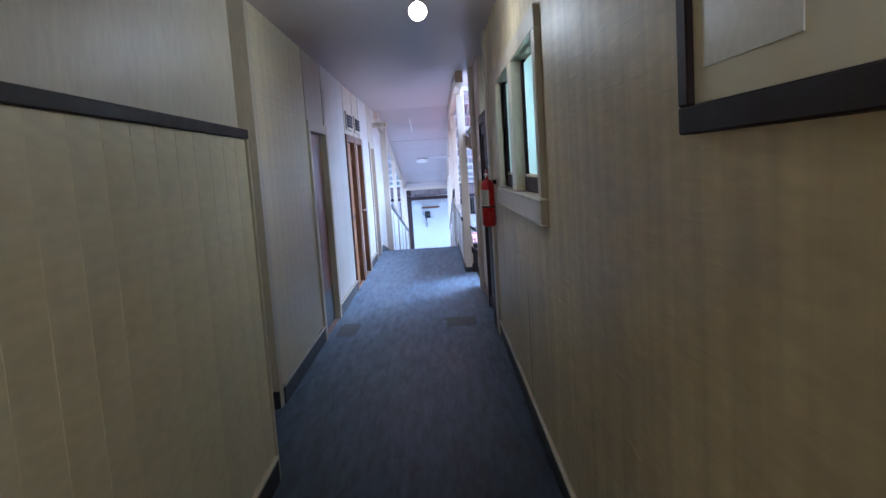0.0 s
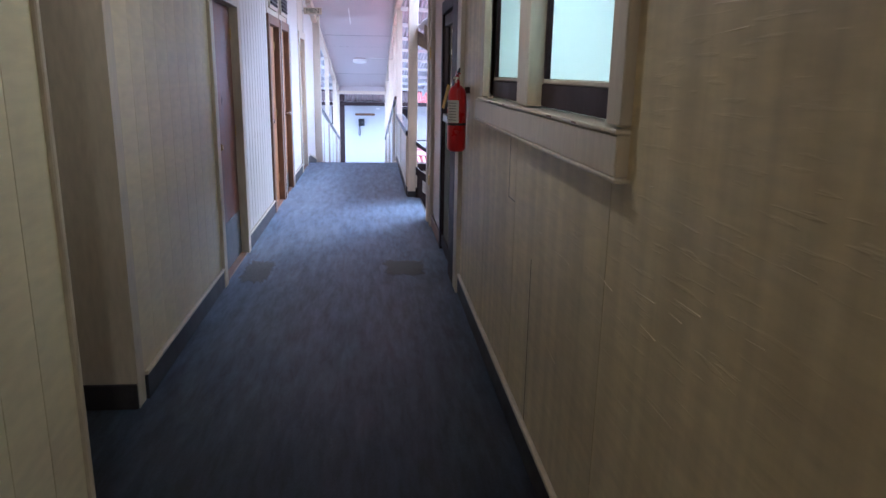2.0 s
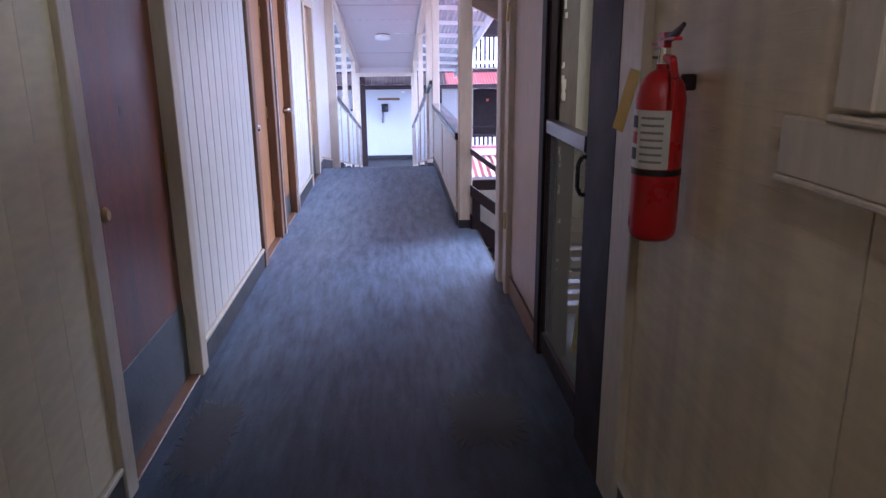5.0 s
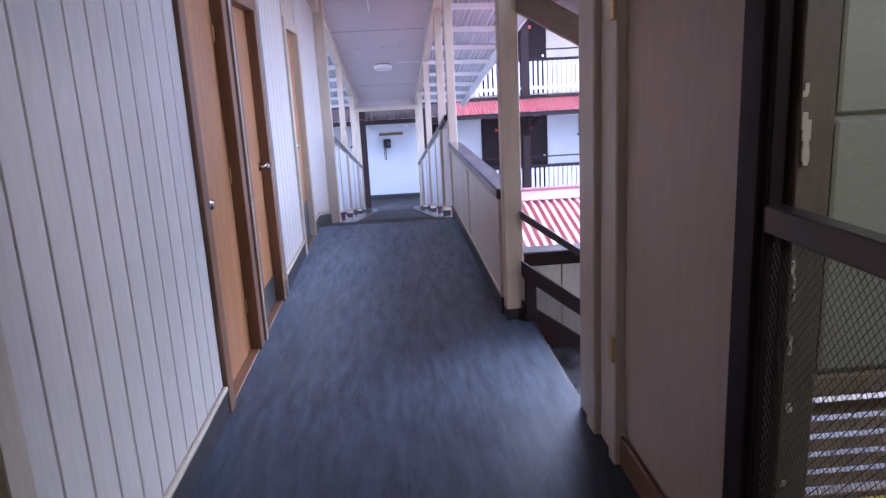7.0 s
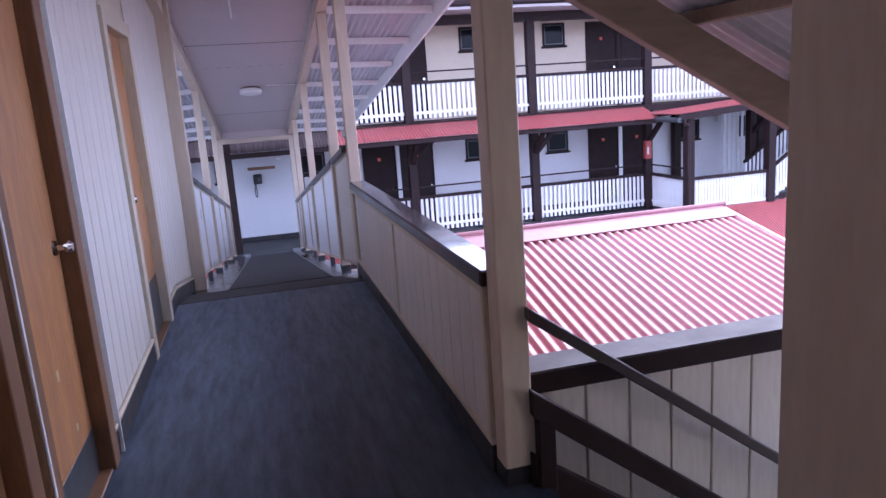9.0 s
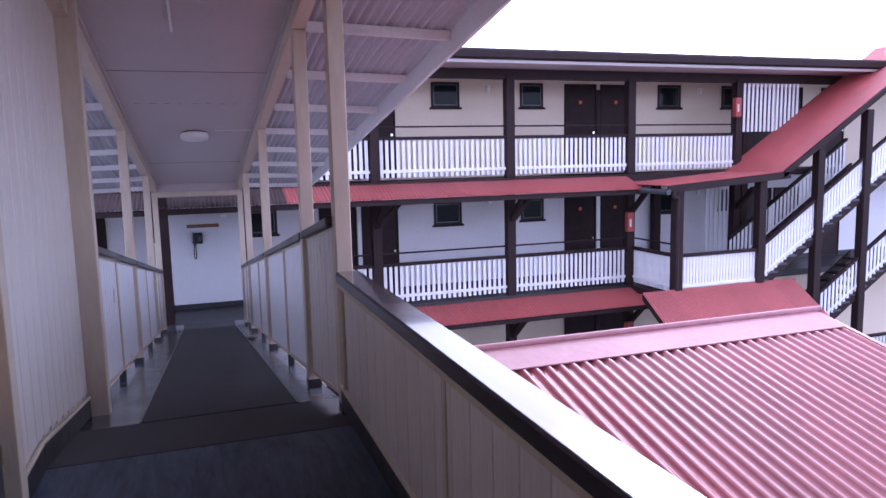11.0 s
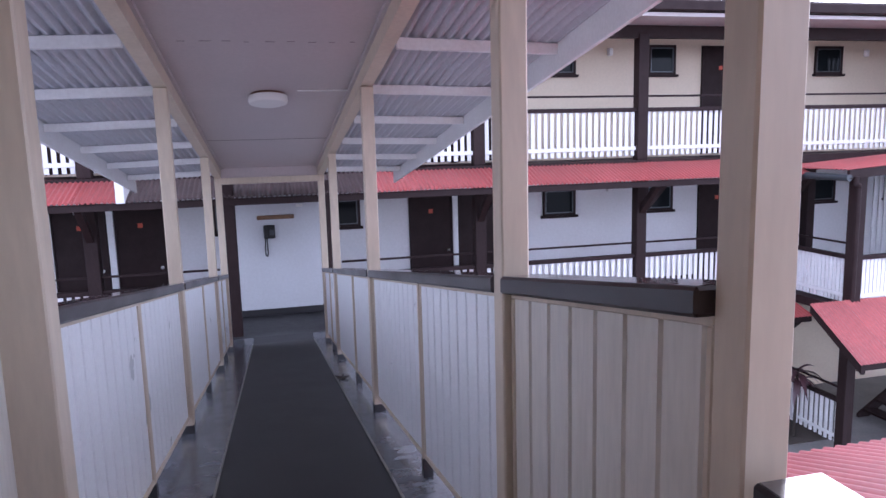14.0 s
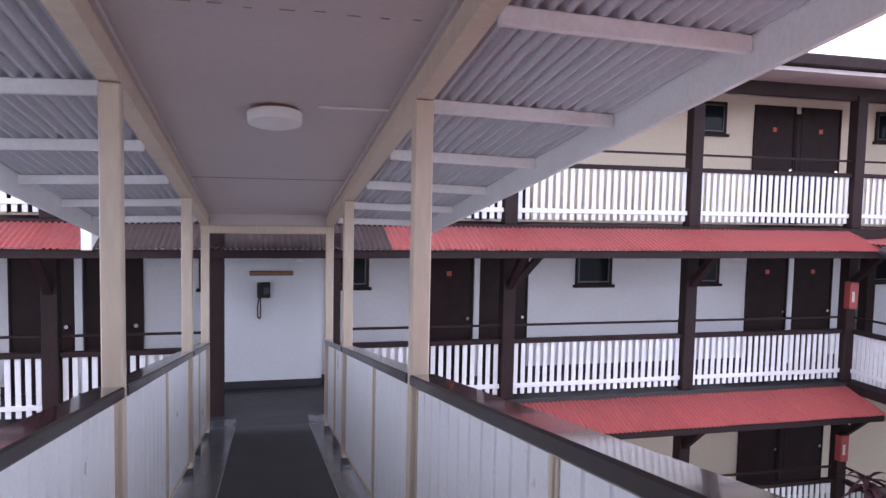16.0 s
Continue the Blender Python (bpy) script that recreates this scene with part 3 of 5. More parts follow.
box("rail", (-0.005, 7.84, 2.0), (0.035, 8.555, 2.09), BROWN, sd)
bm = bmesh.new()
pts = [(0.0, 0.0), (0.025, 0.0), (0.04, 0.03), (0.04, 0.12), (0.025, 0.15), (0.0, 0.15)]
for (a, za), (b, zb) in zip(pts, pts[1:]):
    add_tube(bm, (-0.005 - a, 7.80, 1.03 + za), (-0.005 - b, 7.80, 1.03 + zb), 0.009, n=8)
part("pull_handle", bm, BLACK, sd, "black pull handle", True)
bm = bmesh.new()
step, y0, y1, z0, z1 = 0.026, 7.84, 8.555, 0.14, 1.19
for s in (1, -1):
    k = -55
    while k < 95:
        c = k * step
        ya, za = y0, z0 + c if s > 0 else z1 - c
        yb = y1
        zb = za + s * (y1 - y0) * 1.25
        if s > 0:
            if za < z0:
                ya, za = y0 + (z0 - za) / 1.25, z0
            if zb > z1:
                yb, zb = yb - (zb - z1) / 1.25, z1
        else:
            if za > z1:
                ya, za = y0 + (za - z1) / 1.25, z1
            if zb < z0:
                yb, zb = yb - (z0 - zb) / 1.25, z0
        if yb - ya > 0.01:
            add_tube(bm, (0.014, ya, za), (0.014, yb, zb), 0.0010, n=4)
        k += 1
tagged(part("wire_mesh", bm, plain("dull_wire", (0.16, 0.15, 0.13), 0.5, 0.6), sd, "diamond wire mesh in the lower half"), kind="stuff")

wallc = wall_x("wall_right_end", XR + 0.012, XR + 0.12, 8.68, 9.56, 0, TOPZ, CREAM, "cream boarded wall beside the stair head")
boards(wallc, XR + 0.012, -1, 8.68, 9.56, 0.15, TOPZ, 0.88, TANWALL, gap=0.002, edge=0.001)
setting(box("baseboard", (XR - 0.016, 8.68, 0), (XR, 9.56, 0.13), JAMB), "worn timber skirting board", "skirting")
for a, b, p in ((9.56, 9.64, 0.04), (9.64, 9.82, 0.02), (9.82, 9.94, 0.05), (9.94, 10.12, 0.03)):
    setting(box("trim_post", (XR - p, a, 0), (XR + 0.13, b - 0.002, TOPZ), POST, bev=0.006), "sand painted timber door trim at the stair head", "trim")
for z in (0.45, 1.75):
    box("trim_hinge", (XR - 0.055, 9.56, z), (XR - 0.04, 9.60, z + 0.11), BRASS)
for ob in [o for o in bpy.data.objects if o.name.startswith("trim_hinge")]:
    setting(ob, "old brass hinge leaf on the trim", "hinge")

# store room behind the screen door
setting(box("wall_store_side", (2.9, 6.6, -0.2), (3.0, 9.9, 2.8), CREAM, bev=0), "dim store room side wall", "wall")
setting(box("wall_store_near", (0.58, 6.64, -0.1), (2.9, 6.74, 2.8), CREAM, bev=0), "dim store room near wall", "wall")
setting(box("wall_store_back", (0.60, 9.46, 0.47), (2.9, 9.56, 2.8), CREAM, bev=0), "dim store room back wall", "wall")
setting(box("ceiling_store", (0.58, 6.6, 2.72), (3.0, 9.9, 2.82), CEIL, bev=0), "store room ceiling", "ceiling")
tp = setting(box("trim_store_post", (XR + 0.045, 8.535, 0), (XR + 0.13, 8.578, 2.2), OLDJAMB), "peeling timber post inside the store room doorway", "post")
rnd = random.Random(12)
for k in range(22):
    z = rnd.choice((0.5, 0.7, 0.9, 1.05, 1.3, 1.37, 1.46, 1.52, 1.75, 1.95)) + rnd.uniform(-0.04, 0.04)
    x = XR + 0.047 + rnd.uniform(0, 0.012)
    box("paint_flake", (x, 8.532 - k * 0.0002, z), (x + rnd.uniform(0.006, 0.02), 8.5345, z + rnd.uniform(0.008, 0.05)), CREAM, tp, "flake of old cream paint", bev=0.001)
lou = thing("louvre_vent", "row of timber louvres low in the wall with daylight between", "vent", (0, 9.19, 0))
for k in range(6):
    bm = bmesh.new()
    add_box(bm, (0.62, -0.004, -0.022), (2.88, 0.004, 0.022))
    soften(bm, 0.002)
    ob = part("louvre_blade", bm, SHADEWOOD, lou)
    ob.matrix_basis = pose(0, 0, 0.10 + k * 0.07, -20)
box("frame", (0.62, -0.02, -0.004), (2.88, 0.02, 0.05), SHADEWOOD, lou)
setting(box("trim_cabinet_shelf", (0.62, 9.11, 0.47), (2.9, 9.46, 0.54), SHADEWOOD), "timber ledge carrying the steel cabinet", "trim")
cab = thing("steel_cabinet", "brushed steel cabinet with recessed door pulls", "cabinet", (0.99, 9.115, 0.54))
box("body", (0, 0.02, 0), (1.5, 0.345, 2.0), STEEL, cab)
for i in range(3):
    for j, (za, zb) in enumerate(((0.02, 0.85), (0.87, 1.98))):
        dr = box("cabinet_door", (0.01 + i * 0.5, 0, za), (0.49 + i * 0.5, 0.02, zb), STEEL, cab, bev=0.008)
        z = 0.60 if j == 0 else 1.12
        a, b = ((0.34, 0.465), (0.035, 0.16))[i % 2]
        c = (b - 0.035, a)[i % 2]
        box("pull", (a + i * 0.5, -0.014, z), (b + i * 0.5, 0.0, z + 0.018), STEEL, dr, bev=0.005)
        box("pull_recess", (c + i * 0.5, -0.004, z - 0.34 if j == 0 else z + 0.018), (c + 0.035 + i * 0.5, 0.0, z if j == 0 else z + 0.36), BLACK, dr)
        box("pull_lip", (c - 0.012 + i * 0.5, -0.008, z - 0.34 if j == 0 else z + 0.018), (c + i * 0.5, 0.0, z if j == 0 else z + 0.36), STEEL, dr, bev=0.003)
kt = thing("key_tag", "yellow-brown card tag on a hook by the cabinet", "tag", (1.12, 9.10, 1.90))
bm = bmesh.new()
add_tube(bm, (0, 0.015, 0), (0, -0.03, 0), 0.026, 0.022, 12)
part("hook_knob", bm, BLACK, kt, "round black hook", True)
bm = bmesh.new()
add_tube(bm, (0.0, -0.032, 0.0), (0.045, -0.034, -0.02), 0.0025, n=6)
part("string", bm, PAPER, kt, smooth=True)
bm = bmesh.new()
add_box(bm, (-0.03, -0.0015, -0.085), (0.03, 0.0015, 0.0))
soften(bm, 0.0005)
tag_card = part("card", bm, YELLOWTAG, kt, "worn yellow card")
tag_card.matrix_basis = pose(0.05, -0.036, -0.012, 0, -18, 8)
st = thing("plastic_stool", "yellow plastic stool with a lattice seat", "stool", (0.86, 8.42, -0.004))
for k in range(9):
    box("slat", (-0.16 + k * 0.038, -0.15, 0.435), (-0.142 + k * 0.038, 0.15, 0.45), YELLOW, st, bev=0.002)
    box("slat", (-0.15, -0.16 + k * 0.038, 0.437), (0.15, -0.142 + k * 0.038, 0.452), YELLOW, st, bev=0.002)
for x, y in ((-1, -1), (1, -1), (-1, 1), (1, 1)):
    bm = bmesh.new()
    add_tube(bm, (x * 0.18, y * 0.18, 0), (x * 0.14, y * 0.14, 0.436), 0.025, 0.03, 8)
    part("leg", bm, YELLOW, st, smooth=True)
for lo, hi in (((-0.165, -0.165, 0.36), (0.165, -0.15, 0.445)), ((-0.165, 0.15, 0.36), (0.165, 0.165, 0.445)), ((-0.165, -0.15, 0.36), (-0.15, 0.15, 0.445)), ((0.15, -0.15, 0.36), (0.165, 0.15, 0.445))):
    box("apron", lo, hi, YELLOW, st)

# fire extinguisher on its bracket
ex = thing("fire_extinguisher", "red fire extinguisher with label hung on the wall", "extinguisher", (XR - 0.085, 6.88, 1.10))
ex.scale = (0.83, 0.83, 1.0)
bm = bmesh.new()
add_lathe(bm, (0, 0, 0), [(0.055, 0), (0.070, 0.012), (0.074, 0.03), (0.074, 0.36), (0.066, 0.395), (0.045, 0.42), (0.022, 0.432), (0.022, 0.445)])
part("cylinder", bm, EXTRED, ex, "glossy red enamel cylinder", True)
bm = bmesh.new()
add_lathe(bm, (0, 0, 0.172), [(0.0755, 0), (0.0755, 0.016)])
part("strap", bm, BLACK, ex, "black strap", True)
bm = bmesh.new()
n = 10
for k in range(n):
    a0, a1 = radians(150 + k * 12.5), radians(150 + (k + 1) * 12.5)
    q = [bm.verts.new((0.0757 * math.cos(a), 0.0757 * math.sin(a), z)) for a, z in ((a0, 0.19), (a1, 0.19), (a1, 0.335), (a0, 0.335))]
    bm.faces.new(q)
lab = part("paper_label", bm, PAPER, ex, "white instruction label with small print", True)
for k in range(7):
    bm = bmesh.new()
    for a in range(6):
        a0, a1 = radians(205 + a * 9), radians(205 + a * 9 + 9)
        z = 0.205 + k * 0.018
        bm.faces.new([bm.verts.new((0.0762 * math.cos(c), 0.0762 * math.sin(c), zz)) for c, zz in ((a0, z), (a1, z), (a1, z + 0.006), (a0, z + 0.006))])
    part("text_bar", bm, GREYINK, lab, smooth=True)
for k in range(3):
    bm = bmesh.new()
    for a in range(3):
        a0, a1 = radians(165 + a * 10), radians(175 + a * 10)
        z = 0.21 + k * 0.04
        bm.faces.new([bm.verts.new((0.0762 * math.cos(c), 0.0762 * math.sin(c), zz)) for c, zz in ((a0, z), (a1, z), (a1, z + 0.03), (a0, z + 0.03))])
    part("pictogram", bm, INK if k != 1 else EXTRED, lab, smooth=True)
bm = bmesh.new()
add_tube(bm, (0, 0, 0.44), (0, 0, 0.485), 0.02, 0.016)
add_tube(bm, (0, 0, 0.47), (-0.02, 0.03, 0.47), 0.014)
part("valve", bm, CHROME, ex, "chrome valve", True)
bm = bmesh.new()
add_box(bm, (-0.012, -0.10, 0.50), (0.012, 0.03, 0.508))
add_box(bm, (-0.012, -0.02, 0.483), (0.012, 0.03, 0.52))
add_box(bm, (-0.012, 0.02, 0.487), (0.012, 0.08, 0.495))
soften(bm, 0.002)
part("lever", bm, EXTRED, ex, "red squeeze lever")
bm = bmesh.new()
add_tube(bm, (0, 0.01, 0.502), (0, -0.07, 0.512), 0.013, 0.012, 8)
add_tube(bm, (0, -0.07, 0.512), (0, -0.13, 0.535), 0.012, 0.006, 8)
part("carry_handle", bm, BLACK, ex, "black upper handle", True)
bm = bmesh.new()
pts = [(0, -0.01, 0.46), (0, -0.07, 0.455), (0, -0.095, 0.41), (0, -0.095, 0.34)]
for a, b in zip(pts, pts[1:]):
    add_tube(bm, a, b, 0.011, n=10)
part("hose", bm, EXTRED, ex, "short red discharge hose", True)
bm = bmesh.new()
add_box(bm, (-0.002, -0.03, -0.16), (0.0, 0.03, 0.0))
tg = part("tag", bm, YELLOWTAG, ex, "yellow inspection tag on a string")
tg.matrix_basis = pose(-0.06, 0.07, 0.43, 8, 14, 15)
box("bracket", (0.06, -0.015, 0.38), (0.10, 0.015, 0.42), BROWN, ex)

# ceilings, bulb, exit sign
setting(box("ceiling", (-2.7, -2.3, CEIL_Z), (0.58, CREST, CEIL_Z + 0.08), CEIL, bev=0), "off-white painted corridor ceiling", "ceiling")
setting(box("wall_behind", (-2.7, -2.3, 0), (0.58, -2.2, CEIL_Z), CREAM, bev=0), "cream wall closing the corridor", "wall")
bl = thing("ceiling_lamp", "small warm globe lamp hanging on a short rod", "lamp", (-0.10, 4.9, CEIL_Z))
bm = bmesh.new()
add_lathe(bm, (0, 0, -0.06), [(0.05, 0), (0.06, 0.02), (0.055, 0.06)])
part("base", bm, LAMPWHITE, bl, smooth=True)
bm = bmesh.new()
bmesh.ops.create_uvsphere(bm, u_segments=20, v_segments=12, radius=0.055)
bmesh.ops.translate(bm, verts=bm.verts, vec=(0, 0, -0.28))
part("globe", bm, GLOBE, bl, "glowing globe", True)
bm = bmesh.new()
add_tube(bm, (0, 0, -0.06), (0, 0, -0.225), 0.008, n=10)
part("rod", bm, LAMPWHITE, bl, smooth=True)
sg = thing("door_sign", "small cream sign on the wall with dark capital letters", "sign", (-1.13, 14.72, 2.58))
box("panel", (-0.15, -0.015, -0.055), (0.15, 0.015, 0.055), CREAM, sg)
def lettering(text, size, parent, m, mat, label):
    cu = bpy.data.curves.new("lettering", "FONT")
    cu.body, cu.size, cu.align_x, cu.align_y, cu.extrude = text, size, "CENTER", "CENTER", 0.002
    cu.materials.append(mat)
    ob = new("lettering", cu)
    ob.parent = parent
    ob.matrix_basis = m
    return tagged(ob, label)


lettering("MEN", 0.105, sg, pose(0, -0.017, 0, 90), INK, "dark capital letters")
box("wall_arm", (-0.17, -0.01, -0.01), (-0.15, 0.01, 0.01), BROWN, sg)

# ---- footbridge ----
PR, PL = 0.32, -1.25
POST_Y = (16.69, 20.17, 23.63, 25.77)


def timber_post(name, x, y, z0, z1, label, size=0.10):
    p = thing(name, label, "post", (x, y, z0))
    box("shaft", (-size / 2, -size / 2, 0), (size / 2, size / 2, z1 - z0), POST, p, bev=0.006)
    box("foot", (-size / 2 - 0.002, -size / 2 - 0.002, 0.0), (size / 2 + 0.002, size / 2 + 0.002, 0.08), SKIRT, p, "dark painted post foot")
    return p


for x in (PL, PR):
    for y in POST_Y:
        if x == PL and y < 17:
            continue
        timber_post("timber_post", x, y, fz(y), BEAM_Z + slope(y), "sand painted timber post of the footbridge")
timber_post("timber_post", 0.35, 15.44, fz(15.44), BEAM_Z + slope(15.44), "sand painted timber post at the head of the footbridge")
timber_post("timber_post", 0.37, 11.48, 0, BEAM_Z + 0.1, "sand painted timber post at the stair head", 0.12)
for x in (PL, PR):
    setting(box("beam_side", (x - 0.05, 9.9 if x > 0 else 16.6, BEAM_Z), (x + 0.05, CREST, CEIL_Z), POST, bev=0) if x > 0 else box("beam_side", (x - 0.05, 15.2, BEAM_Z), (x + 0.05, 16.6, CEIL_Z), POST, bev=0, warp=slope), "sand painted timber beam under the ceiling edge", "beam")
    y0 = CREST if x > 0 else 16.6
    bm = bmesh.new()
    add_box(bm, (x - 0.05, y0, BEAM_Z), (x + 0.05, 25.8, CEIL_Z))
    for v in bm.verts:
        v.co.z += slope(v.co.y)
    setting(part("beam_side", bm, POST), "sand painted sloping beam along the footbridge", "beam")
    s = 1 if x < 0 else -1
    bm = bmesh.new()
    add_box(bm, (x + 0.05 * s, y0, CEIL_Z - 0.03), (x + 0.075 * s, 25.7, CEIL_Z))
    for v in bm.verts:
        v.co.z += slope(v.co.y)
    setting(part("trim_cornice", bm, CEIL), "pale ceiling cornice strip", "trim")
setting(box("beam_portal", (PL - 0.05, 25.70, BEAM_Z - 0.10), (PR + 0.05, 25.80, BEAM_Z - 0.01), POST, warp=slope), "sand painted cross beam at the end of the footbridge", "beam")
setting(box("trim_portal_header", (PL + 0.05, 25.74, BEAM_Z - 0.01), (PR - 0.05, 25.79, CEIL_Z), CEIL, bev=0, warp=slope), "pale header board above the cross beam", "trim")
bm = bmesh.new()
add_box(bm, (XL - 0.12, CREST, CEIL_Z), (PR + 0.05, 25.82, CEIL_Z + 0.05))
for v in bm.verts:
    v.co.z += slope(v.co.y)
setting(part("ceiling_bridge", bm, CEIL), "off-white sheet ceiling sloping down over the footbridge", "ceiling")
for y in (18.3, 23.3):
    setting(box("trim_ceiling_joint", (XL + 0.1, y - 0.006, CEIL_Z - 0.004), (PR - 0.08, y + 0.006, CEIL_Z + 0.001), plain("joint_shadow_gap", (0.25, 0.22, 0.21), 0.7), bev=0, warp=slope), "open joint between ceiling sheets", "trim")
crack = random.Random(9)
CRACK = plain("crack_shadow", (0.24, 0.20, 0.20), 0.8)
for k in range(9):
    x = XL + 0.25 + k * 0.145
    y = 19.5 + crack.uniform(-0.012, 0.012)
    setting(box("trim_ceiling_crack", (x, y - 0.003, CEIL_Z - 0.003), (x + crack.uniform(0.03, 0.09), y + 0.002, CEIL_Z + 0.001), CRACK, bev=0, warp=slope), "broken filler in a ceiling joint", "trim")
setting(box("trim_conduit", (-0.20, 20.85, CEIL_Z - 0.014), (PR - 0.06, 20.865, CEIL_Z), LAMPWHITE, warp=slope), "thin white conduit to the ceiling light", "conduit")
setting(box("trim_conduit", (-0.585, 16.0, CEIL_Z - 0.02), (-0.565, 17.2, CEIL_Z - 0.002), LAMPWHITE, bev=0.003, warp=slope), "thin white conduit on the ceiling", "conduit")
li = thing("ceiling_light", "round white plastic ceiling light, unlit", "lamp", (-0.455, 21.0, CEIL_Z + slope(21.0)))
li.rotation_euler = (-math.atan(FALL), 0, 0)
bm = bmesh.new()
add_lathe(bm, (0, 0, -0.10), [(0.13, 0), (0.165, 0.012), (0.172, 0.03), (0.172, 0.075), (0.16, 0.08)], 32)
part("diffuser", bm, LAMPWHITE, li, "white drum diffuser", True)
bm = bmesh.new()
add_lathe(bm, (0, 0, -0.022), [(0.15, 0), (0.15, 0.02)], 32)
part("base", bm, plain("rusty_lamp_base", (0.22, 0.12, 0.08), 0.7), li, "rust-stained base ring", True)

# outer eaves: corrugated sheets on purlins with a white barge board
OUT = 1.13


def eave(side):
    s = 1 if side > 0 else -1
    x0 = PR + 0.05 if s > 0 else PL - 0.05
    r = thing("eave_roof", "white painted corrugated eave on purlins beside the footbridge", "roof")
    ang = -math.degrees(math.atan(FALL))
    ys, L = 14.7, 11.1
    waves = 15

    def edge(y):
        """Underside of the barge board."""
        return BEAM_Z - 0.17 - FALL * (y - CREST)

    def hang(me, m):
        """Lowers a sheet or purlin to the beam and tips it outwards."""
        inv = m.inverted()
        for v in me.vertices:
            p = m @ v.co
            p.z += BEAM_Z + 0.023 - CEIL_Z - 0.03 * abs(p.x - x0) / OUT
            v.co = inv @ p

    zt = CEIL_Z + 0.03 - FALL * (ys - CREST)
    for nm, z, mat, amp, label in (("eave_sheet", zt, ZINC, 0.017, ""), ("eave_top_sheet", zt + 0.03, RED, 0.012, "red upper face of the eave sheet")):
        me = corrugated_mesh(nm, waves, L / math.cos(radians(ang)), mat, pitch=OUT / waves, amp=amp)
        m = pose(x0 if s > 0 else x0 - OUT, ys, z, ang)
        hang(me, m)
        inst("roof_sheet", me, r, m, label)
    y = 15.36
    while y < 25.8:
        z = CEIL_Z + 0.012 - FALL * (y - CREST)
        ob = box("purlin", (min(x0, x0 + s * OUT), y, z - 0.075), (max(x0, x0 + s * OUT), y + 0.05, z), WHITE, r)
        hang(ob.data, Matrix.Identity(4))
        y += 1.22
    bm = bmesh.new()
    a, b = x0 + s * OUT, x0 + s * (OUT + 0.03)
    add_box(bm, (min(a, b), ys, 0.0), (max(a, b), ys + L, 0.27))
    for v in bm.verts:
        v.co.z += edge(v.co.y)
    part("barge_board", bm, WHITE, r)
    return r


eave(1)
eave(-1)
# level eave, never in view, added to keep sky light off the corridor carpet
le = thing("eave_roof", "unseen corrugated eave added to shade the corridor floor", "roof")
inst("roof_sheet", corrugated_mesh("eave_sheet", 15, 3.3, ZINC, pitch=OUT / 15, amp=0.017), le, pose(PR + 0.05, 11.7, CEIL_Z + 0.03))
for k in range(4):
    box("purlin", (PR + 0.05, 11.75 + k * 0.85, CEIL_Z - 0.065), (PR + 0.05 + OUT, 11.795 + k * 0.85, CEIL_Z + 0.01), WHITE, le)
box("barge_board", (PR + 0.05 + OUT, 11.7, CEIL_Z - 0.20), (PR + 0.08 + OUT, 14.69, CEIL_Z + 0.05), WHITE, le)
# last metre past the portal is an unseen addition that shades the end wall
roofcap = box("roof_over_bridge", (PL - 0.04, CREST - 0.4, CEIL_Z + 0.10), (PR + 0.04, 27.0, CEIL_Z + 0.14), RED, bev=0, warp=lambda y: -FALL * (y - CREST))
setting(roofcap, "red roof sheet above the footbridge, run on unseen to shade the end wall", "roof")

# balustrades
RAIL_H, RAIL_T = 1.245, 0.06


def ribbed_sheet(y0, y1, x, s, h0, h1):
    """White sheet with upright ribs that follows the slope."""
    bm = bmesh.new()
    n = max(2, round((y1 - y0) / 0.165))
    w = (y1 - y0) / n
    prof = []
    for k in range(n):
        c = y0 + k * w
        prof += [(c, 0.0), (c + 0.006, -0.009), (c + 0.020, -0.009), (c + 0.026, 0.0)]
    prof.append((y1, 0.0))
    cols = []
    for y, d in prof:
        z = slope(y)
        cols.append([bm.verts.new((x + s * d, y, z + h0)), bm.verts.new((x + s * d, y, z + h1)),
                     bm.verts.new((x - s * 0.02, y, z + h1)), bm.verts.new((x - s * 0.02, y, z + h0))])
    for a, b in zip(cols, cols[1:]):
        for i in range(4):
            bm.faces.new((a[i], b[i], b[(i + 1) % 4], a[(i + 1) % 4]))
    bm.faces.new(cols[0])
    bm.faces.new(cols[-1][::-1])
    return bm


